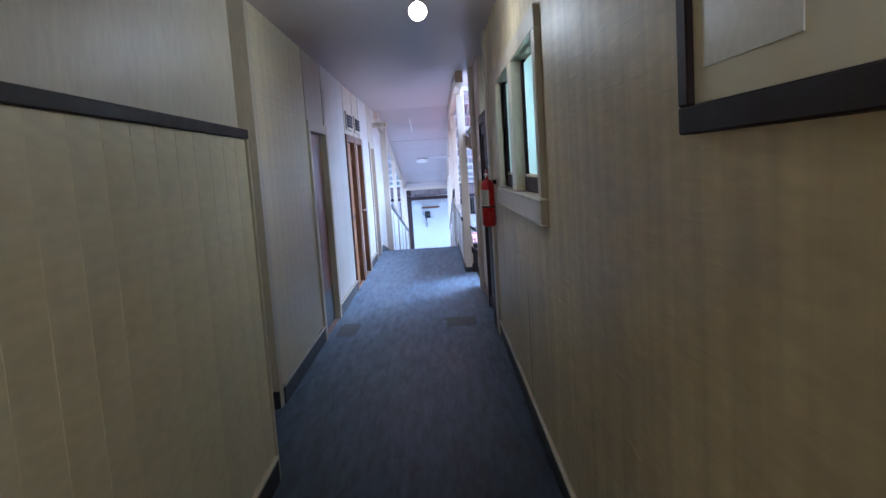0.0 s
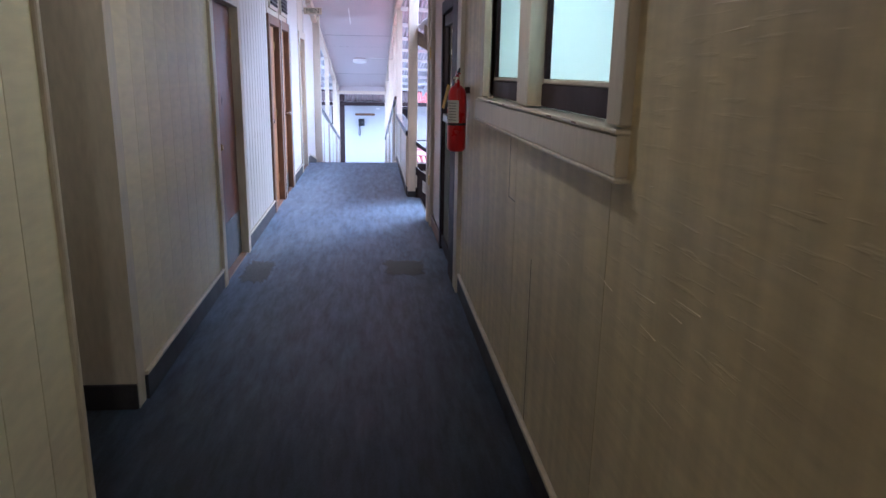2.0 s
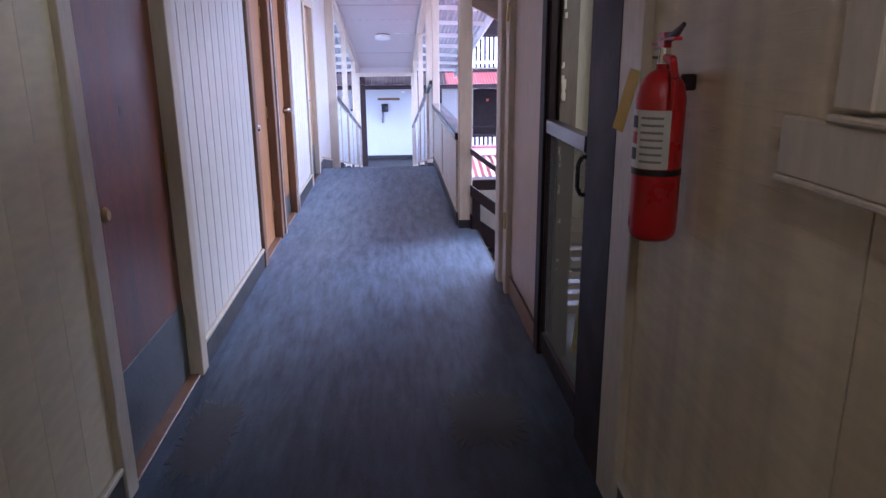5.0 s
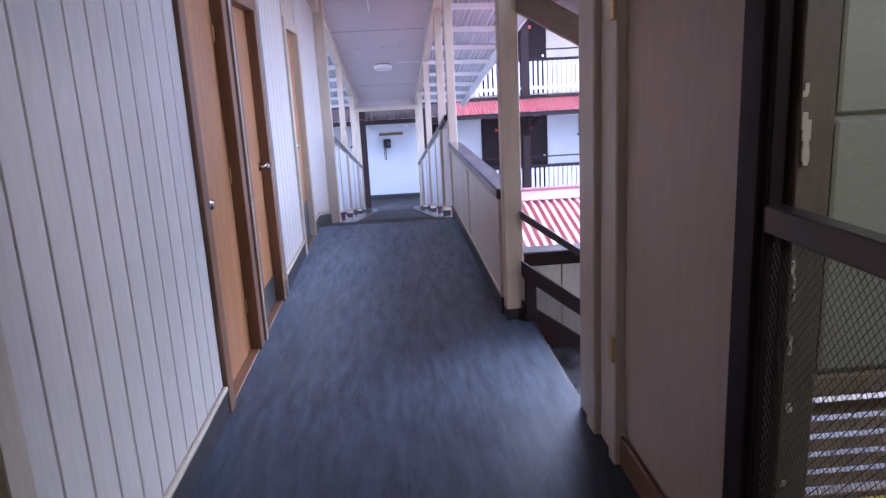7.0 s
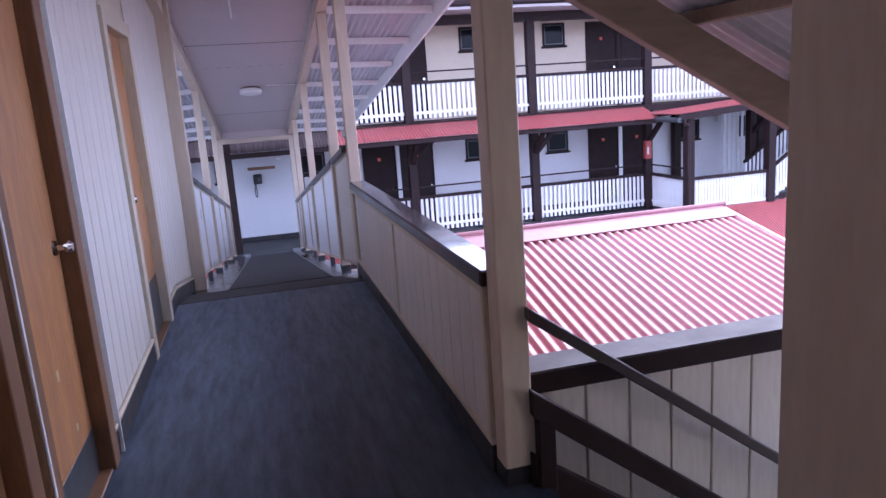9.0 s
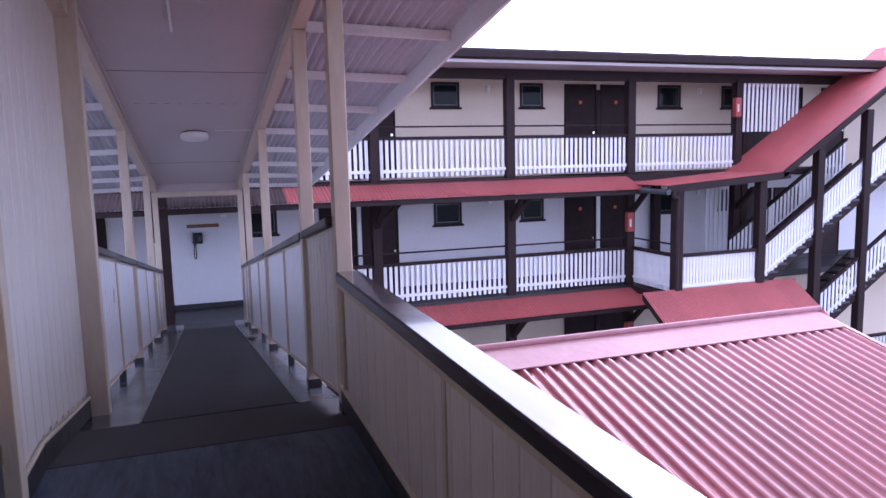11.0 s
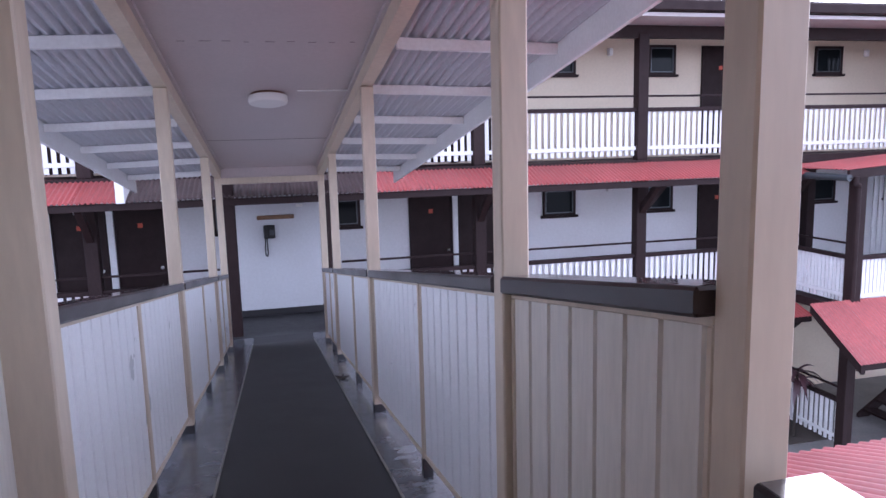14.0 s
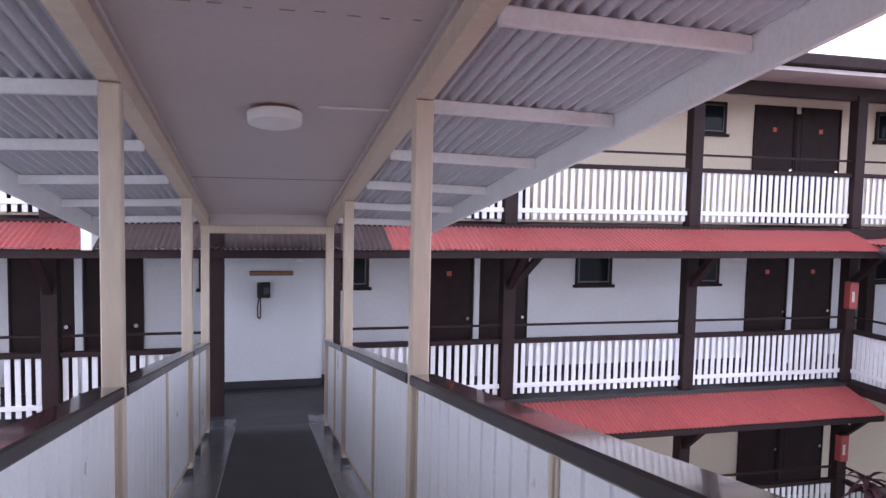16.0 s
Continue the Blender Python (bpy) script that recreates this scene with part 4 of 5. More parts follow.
def bay(x, s, y0, y1, sheet=None, ym=None):
    """s: +1 when the walkway lies on the +x side."""
    r = thing("balustrade", "white ribbed metal balustrade with dark brown cap rail", "balustrade", group="footbridge balustrades")
    ym = ym or (y0 + y1) / 2
    halves = ((y0 + 0.05, ym - 0.012), (ym + 0.012, y1 - 0.05)) if y1 - y0 > 2 else ((y0 + 0.05, y1 - 0.05),)
    for a, b in halves:
        part("sheet", ribbed_sheet(a + 0.02, b - 0.02, x + s * 0.012, s, 0.15, RAIL_H - RAIL_T - 0.02), sheet or RIBBED, r)
        for lo, hi in (((a, 0.12), (b, 0.15)), ((a, RAIL_H - RAIL_T - 0.02), (b, RAIL_H - RAIL_T))):
            box("frame_strip", (x - 0.02, lo[0], lo[1]), (x + 0.022, hi[0], hi[1]), POST, r, bev=0.003, warp=slope)
        for c in (a, b - 0.02):
            box("frame_strip", (x - 0.02, c, 0.15), (x + 0.024, c + 0.02, RAIL_H - RAIL_T - 0.02), POST, r, bev=0.003, warp=slope)
    if len(halves) == 2:
        box("stud", (x - 0.03, ym - 0.012, 0.04), (x + 0.026, ym + 0.012, RAIL_H - RAIL_T), POST, r, bev=0.003, warp=slope)
        box("foot", (x - 0.03, ym - 0.03, 0.0), (x + 0.03, ym + 0.03, 0.12), SKIRT, r, warp=slope)
    box("cap_rail", (x - (0.06 if s < 0 else 0.085), y0 + 0.048, RAIL_H - RAIL_T), (x + (0.06 if s > 0 else 0.085), y1 - 0.048, RAIL_H), RAILBROWN, r, "dark brown cap rail", bev=0.008, warp=slope)
    box("wet_top", (x - (0.05 if s < 0 else 0.075), y0 + 0.06, RAIL_H), (x + (0.05 if s > 0 else 0.075), y1 - 0.06, RAIL_H + 0.0015), WET, r, "film of rain on the rail top", bev=0, warp=slope)


for a, b, c in zip((15.44,) + POST_Y, POST_Y, (None, 18.23, 21.65, None)):
    bay(PR, -1, a, b, BOARD if a < 16 else None, c)
for a, b, c in zip(POST_Y, POST_Y[1:], (18.43, 22.0, None)):
    bay(PL, 1, a, b, None, c)

# level balustrade between stair head and bridge
lb = thing("balustrade", "boarded cream half wall with wet dark cap rail", "balustrade")
box("core", (0.315, 11.54, 0.0), (0.40, 15.39, 0.795), CREAM, lb, bev=0)
w = 0.18
bm = bmesh.new()
add_box(bm, (0, 0.003, 0), (0.014, w - 0.003, 0.62))
soften(bm, 0.003)
me = mesh_of("board", bm, BOARD)
for k in range(20):
    inst("board", me, lb, pose(0.301, 11.58 + k * w, 0.15))
for y in (11.545, 13.42, 15.27):
    box("batten", (0.292, y, 0.13), (0.315, y + 0.035, 0.79), CREAM, lb)
box("frame_strip", (0.292, 11.54, 0.765), (0.315, 15.39, 0.797), CREAM, lb)
box("frame_strip", (0.292, 11.54, 0.125), (0.315, 15.39, 0.155), CREAM, lb)
box("cap_rail", (0.283, 11.54, 0.797), (0.43, 15.345, 0.862), RAILBROWN, lb, "dark cap rail with a wet sheen", bev=0.008)
box("wet_top", (0.293, 11.55, 0.862), (0.42, 15.335, 0.8635), WET, lb, "film of rain on the rail top", bev=0)
box("skirting_strip", (0.295, 11.54, 0.0), (0.315, 15.39, 0.125), SKIRT, lb)

# worn patches in the carpet by the screen door and at the first door
def worn_patch(x, y, w, d, seed, label):
    rnd = random.Random(seed)
    wp = thing("worn_patch", label, "carpet patch", (x, y, 0.0005))
    bm = bmesh.new()
    rim = []
    for k in range(90):
        a = k * math.tau / 90
        px, py = w * max(-1, min(1, 1.25 * math.cos(a))), d * max(-1, min(1, 1.25 * math.sin(a)))
        q = rnd.uniform(0.74, 1.08)
        rim.append((bm.verts.new((px * q, py * q, 0.0)), bm.verts.new((px * q * 0.95, py * q * 0.95, 0.0015))))
    for a, b in zip(rim, rim[1:] + rim[:1]):
        bm.faces.new((a[0], b[0], b[1], a[1]))
    bm.faces.new([v[1] for v in rim])
    part("bald_backing", bm, BALD, wp)


worn_patch(0.10, 7.93, 0.17, 0.25, 5, "frayed dark worn patch in the carpet by the screen door")
worn_patch(-1.10, 7.86, 0.12, 0.34, 8, "torn dark carpet edge at the plywood door")
# small dead leaf clump on the ramp edge
lf = thing("dead_leaf", "small dark curled leaf on the ramp edge", "leaf", (0.17, 22.0, fz(22.0) + 0.002))
bm = bmesh.new()
for k in range(5):
    a = k * 1.3
    add_tube(bm, (0, 0, 0.01), (0.09 * math.cos(a), 0.09 * math.sin(a), 0.03), 0.02, 0.004, 6)
part("blade", bm, SOIL, lf, smooth=True)

# ---- stair beside the corridor ----
stair = thing("staircase", "dark timber stair going down from the corridor", "stairs", kind="structure")
for k in range(14):
    x = 0.46 + k * 0.27
    box("tread", (x, 10.14, -0.20 * (k + 1) - 0.04), (x + 0.30, 11.42, -0.20 * (k + 1)), VINYL, stair, bev=0.006)
    box("riser", (x, 10.14, -0.20 * (k + 1)), (x + 0.02, 11.42, -0.20 * k - (0.04 if k else 0.004)), SKIRT, stair, bev=0)


def raked(name, y, x0, x1, z0, fall, depth, wide, mat, parent, label=""):
    bm = bmesh.new()
    add_box(bm, (x0, y - wide / 2, z0 - depth), (x1, y + wide / 2, z0))
    soften(bm, 0.005)
    for v in bm.verts:
        v.co.z -= fall * (v.co.x - x0)
    return part(name, bm, mat, parent, label)


raked("handrail", 11.38, 0.41, 3.6, 0.745, 0.73, 0.055, 0.06, RAILBROWN, stair, "dark raking handrail")
raked("mid_rail", 11.38, 0.41, 3.6, 0.415, 0.765, 0.11, 0.045, BROWN, stair, "dark raking mid rail")
raked("string_board", 11.40, 0.41, 3.6, 0.14, 0.72, 0.20, 0.045, BROWN, stair, "dark stair string")
raked("string_board", 10.14, 0.46, 3.6, 0.0, 0.73, 0.22, 0.045, BROWN, stair, "dark stair string")
box("newel", (0.43, 11.36, -0.2), (0.50, 11.41, 0.33), BROWN, stair, "dark newel post")

hw = setting(box("wall_stair", (0.44, 11.52, -5.22), (4.8, 11.60, 0.345), CREAM, bev=0), "white boarded half wall beside the stair", "wall")
bm = bmesh.new()
add_box(bm, (0.004, -0.014, 0), (0.196, 0, 1.38))
soften(bm, 0.004)
me = mesh_of("board", bm, BOARD)
for k in range(21):
    inst("board", me, hw, pose(0.50 + k * 0.2, 11.52, -1.04))
setting(box("trim_stair_cap", (0.44, 11.47, 0.345), (4.8, 11.66, 0.44), BROWN, bev=0.008), "dark brown cap on the stair half wall", "trim")
setting(box("wall_stair_side", (0.6, 9.86, -5.22), (4.8, 10.10, -0.2), CREAM, bev=0), "cream wall below the store room", "wall")

# canopy over the stair
can = thing("stair_canopy", "timber framed corrugated canopy sloping over the stair", "canopy")
# rafters and purlins take the darkened timber, shade put into the colour
for y in (10.22, 11.40):
    raked("rafter", y, 0.42, 3.4, 2.12, 0.56, 0.17, 0.06, SHADEWOOD, can, "sand painted rafter, toned dark for underside shade")
for k in range(6):
    x = 0.62 + k * 0.5
    z = 2.12 - 0.56 * (x - 0.42)
    box("purlin", (x, 10.12, z), (x + 0.07, 11.75, z + 0.05), SHADEWOOD, can)
cm = corrugated_mesh("canopy_sheet", 10, 3.3, ZINC)
for k in range(2):
    inst("roof_sheet", cm, can, Matrix.Translation((0.44, 10.12 + (k + 1) * 0.8, 2.185)) @ Matrix.Rotation(radians(-90), 4, "Z") @ Matrix.Rotation(radians(-29.2), 4, "X"))

# ---- courtyard roof ----
RX0, RX1, RY, RZ = 0.62, 4.4, 15.7, 0.15
cr = thing("courtyard_roof", "pink-red corrugated gable roof with pale ridge flashing", "roof", kind="structure")
NEAR, FAR = 0.22, 0.33
near_me = corrugated_mesh("roof_sheet", 8, 4.05, PINK, pitch=0.095, amp=0.015)
far_me = corrugated_mesh("roof_sheet", 8, 2.5, PINK, pitch=0.095, amp=0.015)
for k in range(5):
    inst("roof_sheet", near_me, cr, pose(RX0 + (k + 1) * 0.757, RY, RZ, -math.degrees(math.atan(NEAR)), 0, 180))
    inst("roof_sheet", far_me, cr, pose(RX0 + k * 0.757, RY, RZ, -math.degrees(math.atan(FAR))))
PALE = material("pale_ridge_paint", (0.42, 0.20, 0.215), 0.55, vary=0.1, scale=3, grain=18, tint=(0.32, 0.15, 0.15), amount=0.6, bump=0.05, spec=0.25)
for nm, a, b, h0, h1 in (("ridge_flashing", RY - 0.30, RY, -0.066 + 0.02, 0.03), ("ridge_flashing", RY, RY + 0.16, 0.03, -0.05 + 0.02)):
    bm = bmesh.new()
    q = [bm.verts.new(p) for p in ((RX0, a, RZ + h0), (RX1, a, RZ + h0), (RX1, b, RZ + h1), (RX0, b, RZ + h1))]
    f = bm.faces.new(q)
    ex2 = bmesh.ops.extrude_face_region(bm, geom=[f])
    bmesh.ops.translate(bm, verts=[v for v in ex2["geom"] if isinstance(v, bmesh.types.BMVert)], vec=(0, 0, -0.008))
    part(nm, bm, PALE, cr, "pale pink ridge flashing")
bm = bmesh.new()
add_tube(bm, (RX0, RY, RZ + 0.035), (RX1 + 0.05, RY, RZ + 0.035), 0.028, n=12)
part("ridge_roll", bm, PALE, cr, smooth=True)
for y0, z0, y1, z1 in ((RY, RZ, RY - 4.0, RZ - NEAR * 4.0), (RY, RZ, RY + 2.4, RZ - FAR * 2.4)):
    bm = bmesh.new()
    for x in (RX1 - 0.01,):
        q = [bm.verts.new(p) for p in ((x, y0, z0 + 0.02), (x + 0.04, y0, z0 + 0.02), (x + 0.04, y1, z1 + 0.02), (x, y1, z1 + 0.02))]
        f = bm.faces.new(q)
        e2 = bmesh.ops.extrude_face_region(bm, geom=[f])
        bmesh.ops.translate(bm, verts=[v for v in e2["geom"] if isinstance(v, bmesh.types.BMVert)], vec=(0, 0, -0.14))
    part("barge_cap", bm, PINK, cr)
setting(box("wall_courtyard_room", (RX0 + 0.25, 11.9, -5.22), (RX1 - 0.25, 17.7, -0.95), FACWHITE, bev=0), "white wall below the courtyard roof", "wall")

# ---- building across the courtyard ----
WY, VY, VL = 27.3, 25.9, -1.6
K, K_END, FROM = 1.158, 1.0825, Vector((-0.515, 12.76, 1.512))


def set_back(ob, k=K):
    """Lays a thing of the far block at its true distance and size."""
    ob.location = FROM + (Vector(ob.location) - FROM) * k
    ob.scale = (k, k, k)
    return ob


bld = thing("motel_building", "three storey motel block with verandahs and red awnings", "building", kind="structure")
set_back(bld)
BX0, BX1 = -9.0, 21.0
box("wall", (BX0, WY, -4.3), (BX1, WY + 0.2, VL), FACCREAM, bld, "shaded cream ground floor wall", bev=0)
box("wall", (BX0, WY, VL), (BX1, WY + 0.2, 0.95), FACWHITE, bld, "white middle floor wall", bev=0)
box("wall", (BX0, WY, 0.95), (BX1, WY + 0.2, 3.7), FACCREAM, bld, "cream top floor wall", bev=0)
box("verandah_floor", (BX0, VY - 0.12, VL - 0.16), (BX1, WY, VL), SKIRT, bld, "dark verandah floor")
box("verandah_floor", (BX0, VY - 0.12, 0.90), (BX1, WY, 1.06), BROWN, bld, "dark edged upper verandah floor")
box("skirting", (BX0, WY - 0.015, VL), (BX1, WY, VL + 0.13), SKIRT, bld, bev=0)
box("soffit", (BX0, 24.95, 3.44), (BX1, WY, 3.50), CEIL, bld, "pale eaves soffit", bev=0)
box("eaves_beam", (BX0, VY - 0.06, 3.22), (BX1, VY + 0.06, 3.44), BROWN, bld)
box("gutter", (BX0, 24.84, 3.52), (BX1, 24.97, 3.69), BROWN, bld, "dark eaves gutter", bev=0.015)
box("fascia", (BX0, 24.97, 3.50), (BX1, 25.03, 3.73), BROWN, bld)
bm = bmesh.new()
q = [bm.verts.new(p) for p in ((BX0, 25.04, 3.70), (BX1, 25.04, 3.70), (BX1, 30.5, 4.30), (BX0, 30.5, 4.30))]
f = bm.faces.new(q)
e2 = bmesh.ops.extrude_face_region(bm, geom=[f])
bmesh.ops.translate(bm, verts=[v for v in e2["geom"] if isinstance(v, bmesh.types.BMVert)], vec=(0, 0, -0.05))
part("roof", bm, RED, bld, "low red metal roof")

# posts
bm = bmesh.new()
add_box(bm, (-0.10, -0.10, 0), (0.10, 0.10, 1))
soften(bm, 0.008)
post_me = mesh_of("post", bm, BROWN)


def fpost(x, y, z0, z1):
    return inst("post", post_me, bld, Matrix.Translation((x, y, z0)) @ Matrix.Diagonal((1, 1, z1 - z0, 1)))


def brace(x, y, z, dx, dy=0.0):
    bm = bmesh.new()
    a, b = Vector((x, y, z)), Vector((x + dx, y + dy, z + 0.55))
    q = (b - a).to_track_quat("Z", "X")
    add_box(bm, (-0.05, -0.05, 0), (0.05, 0.05, (b - a).length))
    for v in bm.verts:
        v.co = a + q @ v.co
    part("brace", bm, BROWN, bld)


XS = [-6.3, -3.2, 3.05, 6.15, 9.28, 12.4]
for x in XS:
    fpost(x, VY, 1.06, 3.3)
    fpost(x, VY, VL, 0.92)
    fpost(x, VY, -4.3, VL - 0.1)
    for z in (0.08, -2.58):
        brace(x, VY - 0.02, z, 0.0, -0.62)
        if x < 9 and x > 0:
            brace(x + 0.05, VY, z, 0.5)
for x in (-0.02,):
    fpost(x, VY, 1.06, 3.3)
    fpost(x, VY, -4.3, VL - 0.1)

# balustrade bays with white pickets
bm = bmesh.new()
add_box(bm, (-0.034, -0.011, 0), (0.034, 0.011, 0.80))
soften(bm, 0.003)
picket_me = mesh_of("picket", bm, WHITE)


def picket_rail(parent, a, b, z, h=0.92, pitch=0.117, rake=0.0, hand=True):
    """Bay of pickets from plan point a to plan point b, on a floor at z at a, rising by rake per metre."""
    ax, ay, bx, by = *a, *b
    L = math.hypot(bx - ax, by - ay)
    m = pose(ax, ay, z, 0, 0, math.degrees(math.atan2(by - ay, bx - ax)))
    r = new("balustrade")
    r.parent = parent
    r.matrix_basis = m
    r.empty_display_size = 0.1

    def raked_box(name, lo, hi, mat, label=""):
        bm = bmesh.new()
        add_box(bm, lo, hi)
        soften(bm, 0.005)
        for v in bm.verts:
            v.co.z += rake * v.co.x
        part(name, bm, mat, r, label)
    raked_box("top_rail", (0, -0.05, h - 0.07), (L, 0.05, h), BROWN, "dark brown top rail")
    raked_box("bottom_rail", (0, -0.03, 0.16), (L, -0.011, 0.23), WHITE)
    if hand:
        raked_box("hand_pipe", (0, -0.018, h + 0.19), (L, 0.018, h + 0.225), BROWN, "thin dark rail above the balustrade")
    n = max(1, int(L / pitch))
    for k in range(n):
        x = (k + 0.5) * L / n
        inst("picket", picket_me, r, pose(x, -0.022 + 0.022, 0.06 + rake * x))
    return r


def bays(z, xs, y=VY, **kw):
    for a, b in zip(xs, xs[1:]):
        picket_rail(bld, (a + 0.1, y), (b - 0.1, y), z, **kw)


bays(1.08, [-6.3, -3.2, -0.02, 3.05, 6.15, 9.28, 12.4])
bays(VL, [-6.3, -3.2, -1.24])
bays(VL, [0.52, 3.05, 6.15, 9.28])
bays(-4.25, [3.05, 6.15, 9.28])

# doors and windows
NUMS = plain("orange_red_plate", (0.60, 0.10, 0.05), 0.5)


def far_door(x0, x1, z, h=2.06):
    d = new("door")
    d.parent = bld
    d.matrix_basis = pose(x0, WY, z)
    d.empty_display_size = 0.1
    w = x1 - x0
    box("leaf", (0.02, -0.02, 0.01), (w - 0.02, 0.02, h - 0.02), BROWN, d, bev=0.004)
    for a, b in ((0, 0.03), (w - 0.03, w)):
        box("jamb", (a, -0.045, 0), (b, 0.0, h), BROWN, d)
    box("head", (0.03, -0.045, h - 0.03), (w - 0.03, 0.0, h), BROWN, d)
    box("number_plate", (w / 2 - 0.04, -0.026, 1.72), (w / 2 + 0.04, -0.02, 1.80), NUMS, d, "small orange-red number plate", bev=0)
    bm = bmesh.new()
    add_tube(bm, (w - 0.10, -0.02, 1.0), (w - 0.10, -0.07, 1.0), 0.025, 0.03, 10)
    part("knob", bm, CHROME, d, "chrome knob", True)


def far_window(x0, x1, z0, z1):
    d = new("window")
    d.parent = bld
    d.matrix_basis = pose(x0, WY, z0)
    d.empty_display_size = 0.1
    w, h = x1 - x0, z1 - z0
    for lo, hi in (((0, -0.04, 0), (0.05, 0, h)), ((w - 0.05, -0.04, 0), (w, 0, h)), ((0.05, -0.04, h - 0.05), (w - 0.05, 0, h)), ((0.05, -0.04, 0), (w - 0.05, 0, 0.04))):
        box("frame", lo, hi, BROWN, d)
    for lo, hi in (((0.05, -0.03, 0.04), (0.07, -0.008, h - 0.05)), ((w - 0.07, -0.03, 0.04), (w - 0.05, -0.008, h - 0.05)), ((0.07, -0.03, 0.04), (w - 0.07, -0.008, 0.06)), ((0.07, -0.03, h - 0.07), (w - 0.07, -0.008, h - 0.05))):
        box("sash", lo, hi, KICK, d, "grey sash bar", bev=0)
    box("sill", (-0.04, -0.08, -0.05), (w + 0.04, 0, 0), BROWN, d)
    box("pane", (0.05, -0.012, 0.04), (w - 0.05, -0.006, h - 0.05), DARKGLASS, d, bev=0)


for z in (VL, 1.08, -4.3):
    # the three doors past x 14 stand in for dark shaded openings
    for x0, x1 in ((-4.13, -3.26), (-3.13, -2.3), (2.07, 2.92), (3.04, 3.91), (8.30, 9.20), (9.33, 10.23), (14.0, 14.9), (15.0, 15.9), (16.6, 17.5)):
        if z == VL or x0 > 0 or z == 1.08:
            far_door(x0, x1, z + 0.01, 2.08 if z != 1.08 else 2.2)
    for x0, x1 in ((2.92, 3.04), (-3.26, -3.13), (9.20, 9.33)):
        box("door_mullion", (x0 + 0.01, WY - 0.05, z), (x1 - 0.01, WY, z + 2.08), WHITE if z == VL else BROWN, bld)
    for x0, x1 in ((4.80, 5.50), (7.08, 7.70), (11.05, 11.76), (13.1, 13.8), (-1.5, -0.86), (0.50, 1.14), (-5.6, -4.95)):
        if z == -4.3:
            continue
        far_window(x0, x1, (-0.04 if z == VL else 2.72), (0.50 if z == VL else 3.30))
    for x in (6.22, 12.35, 4.3 - 8):
        if z == VL or z == 1.08:
            box("wall_lamp", (x - 0.05, WY - 0.10, z + 1.95 + 0.05), (x + 0.05, WY, z + 2.15), LAMPWHITE, bld, "small pale wall lamp", bev=0.02)


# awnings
# dark brown sheet for the awning section in line with the footbridge
DULL = material("dark_brown_sheet", (0.050, 0.032, 0.030), 0.6, vary=0.2, scale=3, grain=25, tint=(0.09, 0.05, 0.045), amount=0.5, bump=0.1)


def awning(x0, x1, ztop, zlow, y0=VY - 0.02, y1=24.98, mat=RED):
    L = math.hypot(y0 - y1, ztop - zlow)
    ang = math.degrees(math.atan2(ztop - zlow, y0 - y1))
    aw = new("awning")
    aw.parent = bld
    aw.empty_display_size = 0.1
    me = corrugated_mesh("roof_sheet", 10, L, mat, amp=0.012)
    n = int((x1 - x0) / 0.76) + 1
    w = (x1 - x0) / n
    for k in range(n):
        inst("roof_sheet", me, aw, Matrix.Translation((x0 + (k + 1) * w, y0, ztop + 0.004 * (k % 2))) @ Matrix.Rotation(math.pi, 4, "Z") @ Matrix.Rotation(-radians(ang), 4, "X") @ Matrix.Diagonal((w / 0.76, 1, 1, 1)))
    box("front_beam", (x0, y1 + 0.04, zlow - 0.12), (x1, y1 + 0.10, zlow - 0.015), BROWN, aw)
    return aw


awning(-9.0, -2.5, 1.05, 0.74)
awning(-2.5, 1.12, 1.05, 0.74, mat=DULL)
awning(1.12, 9.1, 1.05, 0.74)
awning(-9.0, 9.3, VL - 0.03, -1.93)
box("flashing", (-2.62, 24.95, 0.72), (-2.50, 25.9, 1.10), WHITE, bld, "white flashing on the awning", bev=0.01)

# stair tower on the far side
JX0, JX1, JY = 9.36, 11.62, 24.2
box("landing", (JX0 - 0.1, JY - 0.1, VL - 0.16), (JX1 + 0.1, VY - 0.12, VL), BROWN, bld)
for x, y, z0, z1 in ((JX0, JY, -4.3, 0.78), (JX1, JY, -4.3, 0.95), (13.3, JY, -4.3, 1.64), (14.75, JY, -4.3, 2.45), (12.9, VY + 0.3, -4.3, 3.3), (10.9, WY - 0.2, VL, 0.9)):
    fpost(x, y, z0, z1)
picket_rail(bld, (JX0, VY - 0.1), (JX0, JY + 0.1), VL, pitch=0.088)
picket_rail(bld, (JX0 + 0.1, JY), (JX1 - 0.1, JY), VL, hand=False, pitch=0.082)
picket_rail(bld, (9.36, VY - 0.1), (9.36, 24.3), -4.25)
picket_rail(bld, (13.4, 25.0), (17.6, 25.0), -4.3, hand=False)


def flight(x0, z0, n, y0, y1, rise=0.175, run=0.27):
    for k in range(n):
        box("stair_tread", (x0 + k * run, y0, z0 + (k + 1) * rise - 0.05), (x0 + (k + 1) * run + 0.03, y1, z0 + (k + 1) * rise), BROWN, bld)
        box("tread_nose", (x0 + k * run - 0.015, y0 - 0.07, z0 + (k + 1) * rise - 0.045), (x0 + k * run + 0.24, y0 - 0.062, z0 + (k + 1) * rise), KICK, bld, "grey tread end", bev=0)
    for y in (y0 - 0.03, y1 + 0.03):
        bm = bmesh.new()
        add_box(bm, (x0 - 0.1, y - 0.03, z0 - 0.10), (x0 + n * run, y + 0.03, z0 + 0.14))
        for v in bm.verts:
            v.co.z += (v.co.x - x0) * rise / run
        part("stringer", bm, BROWN, bld)


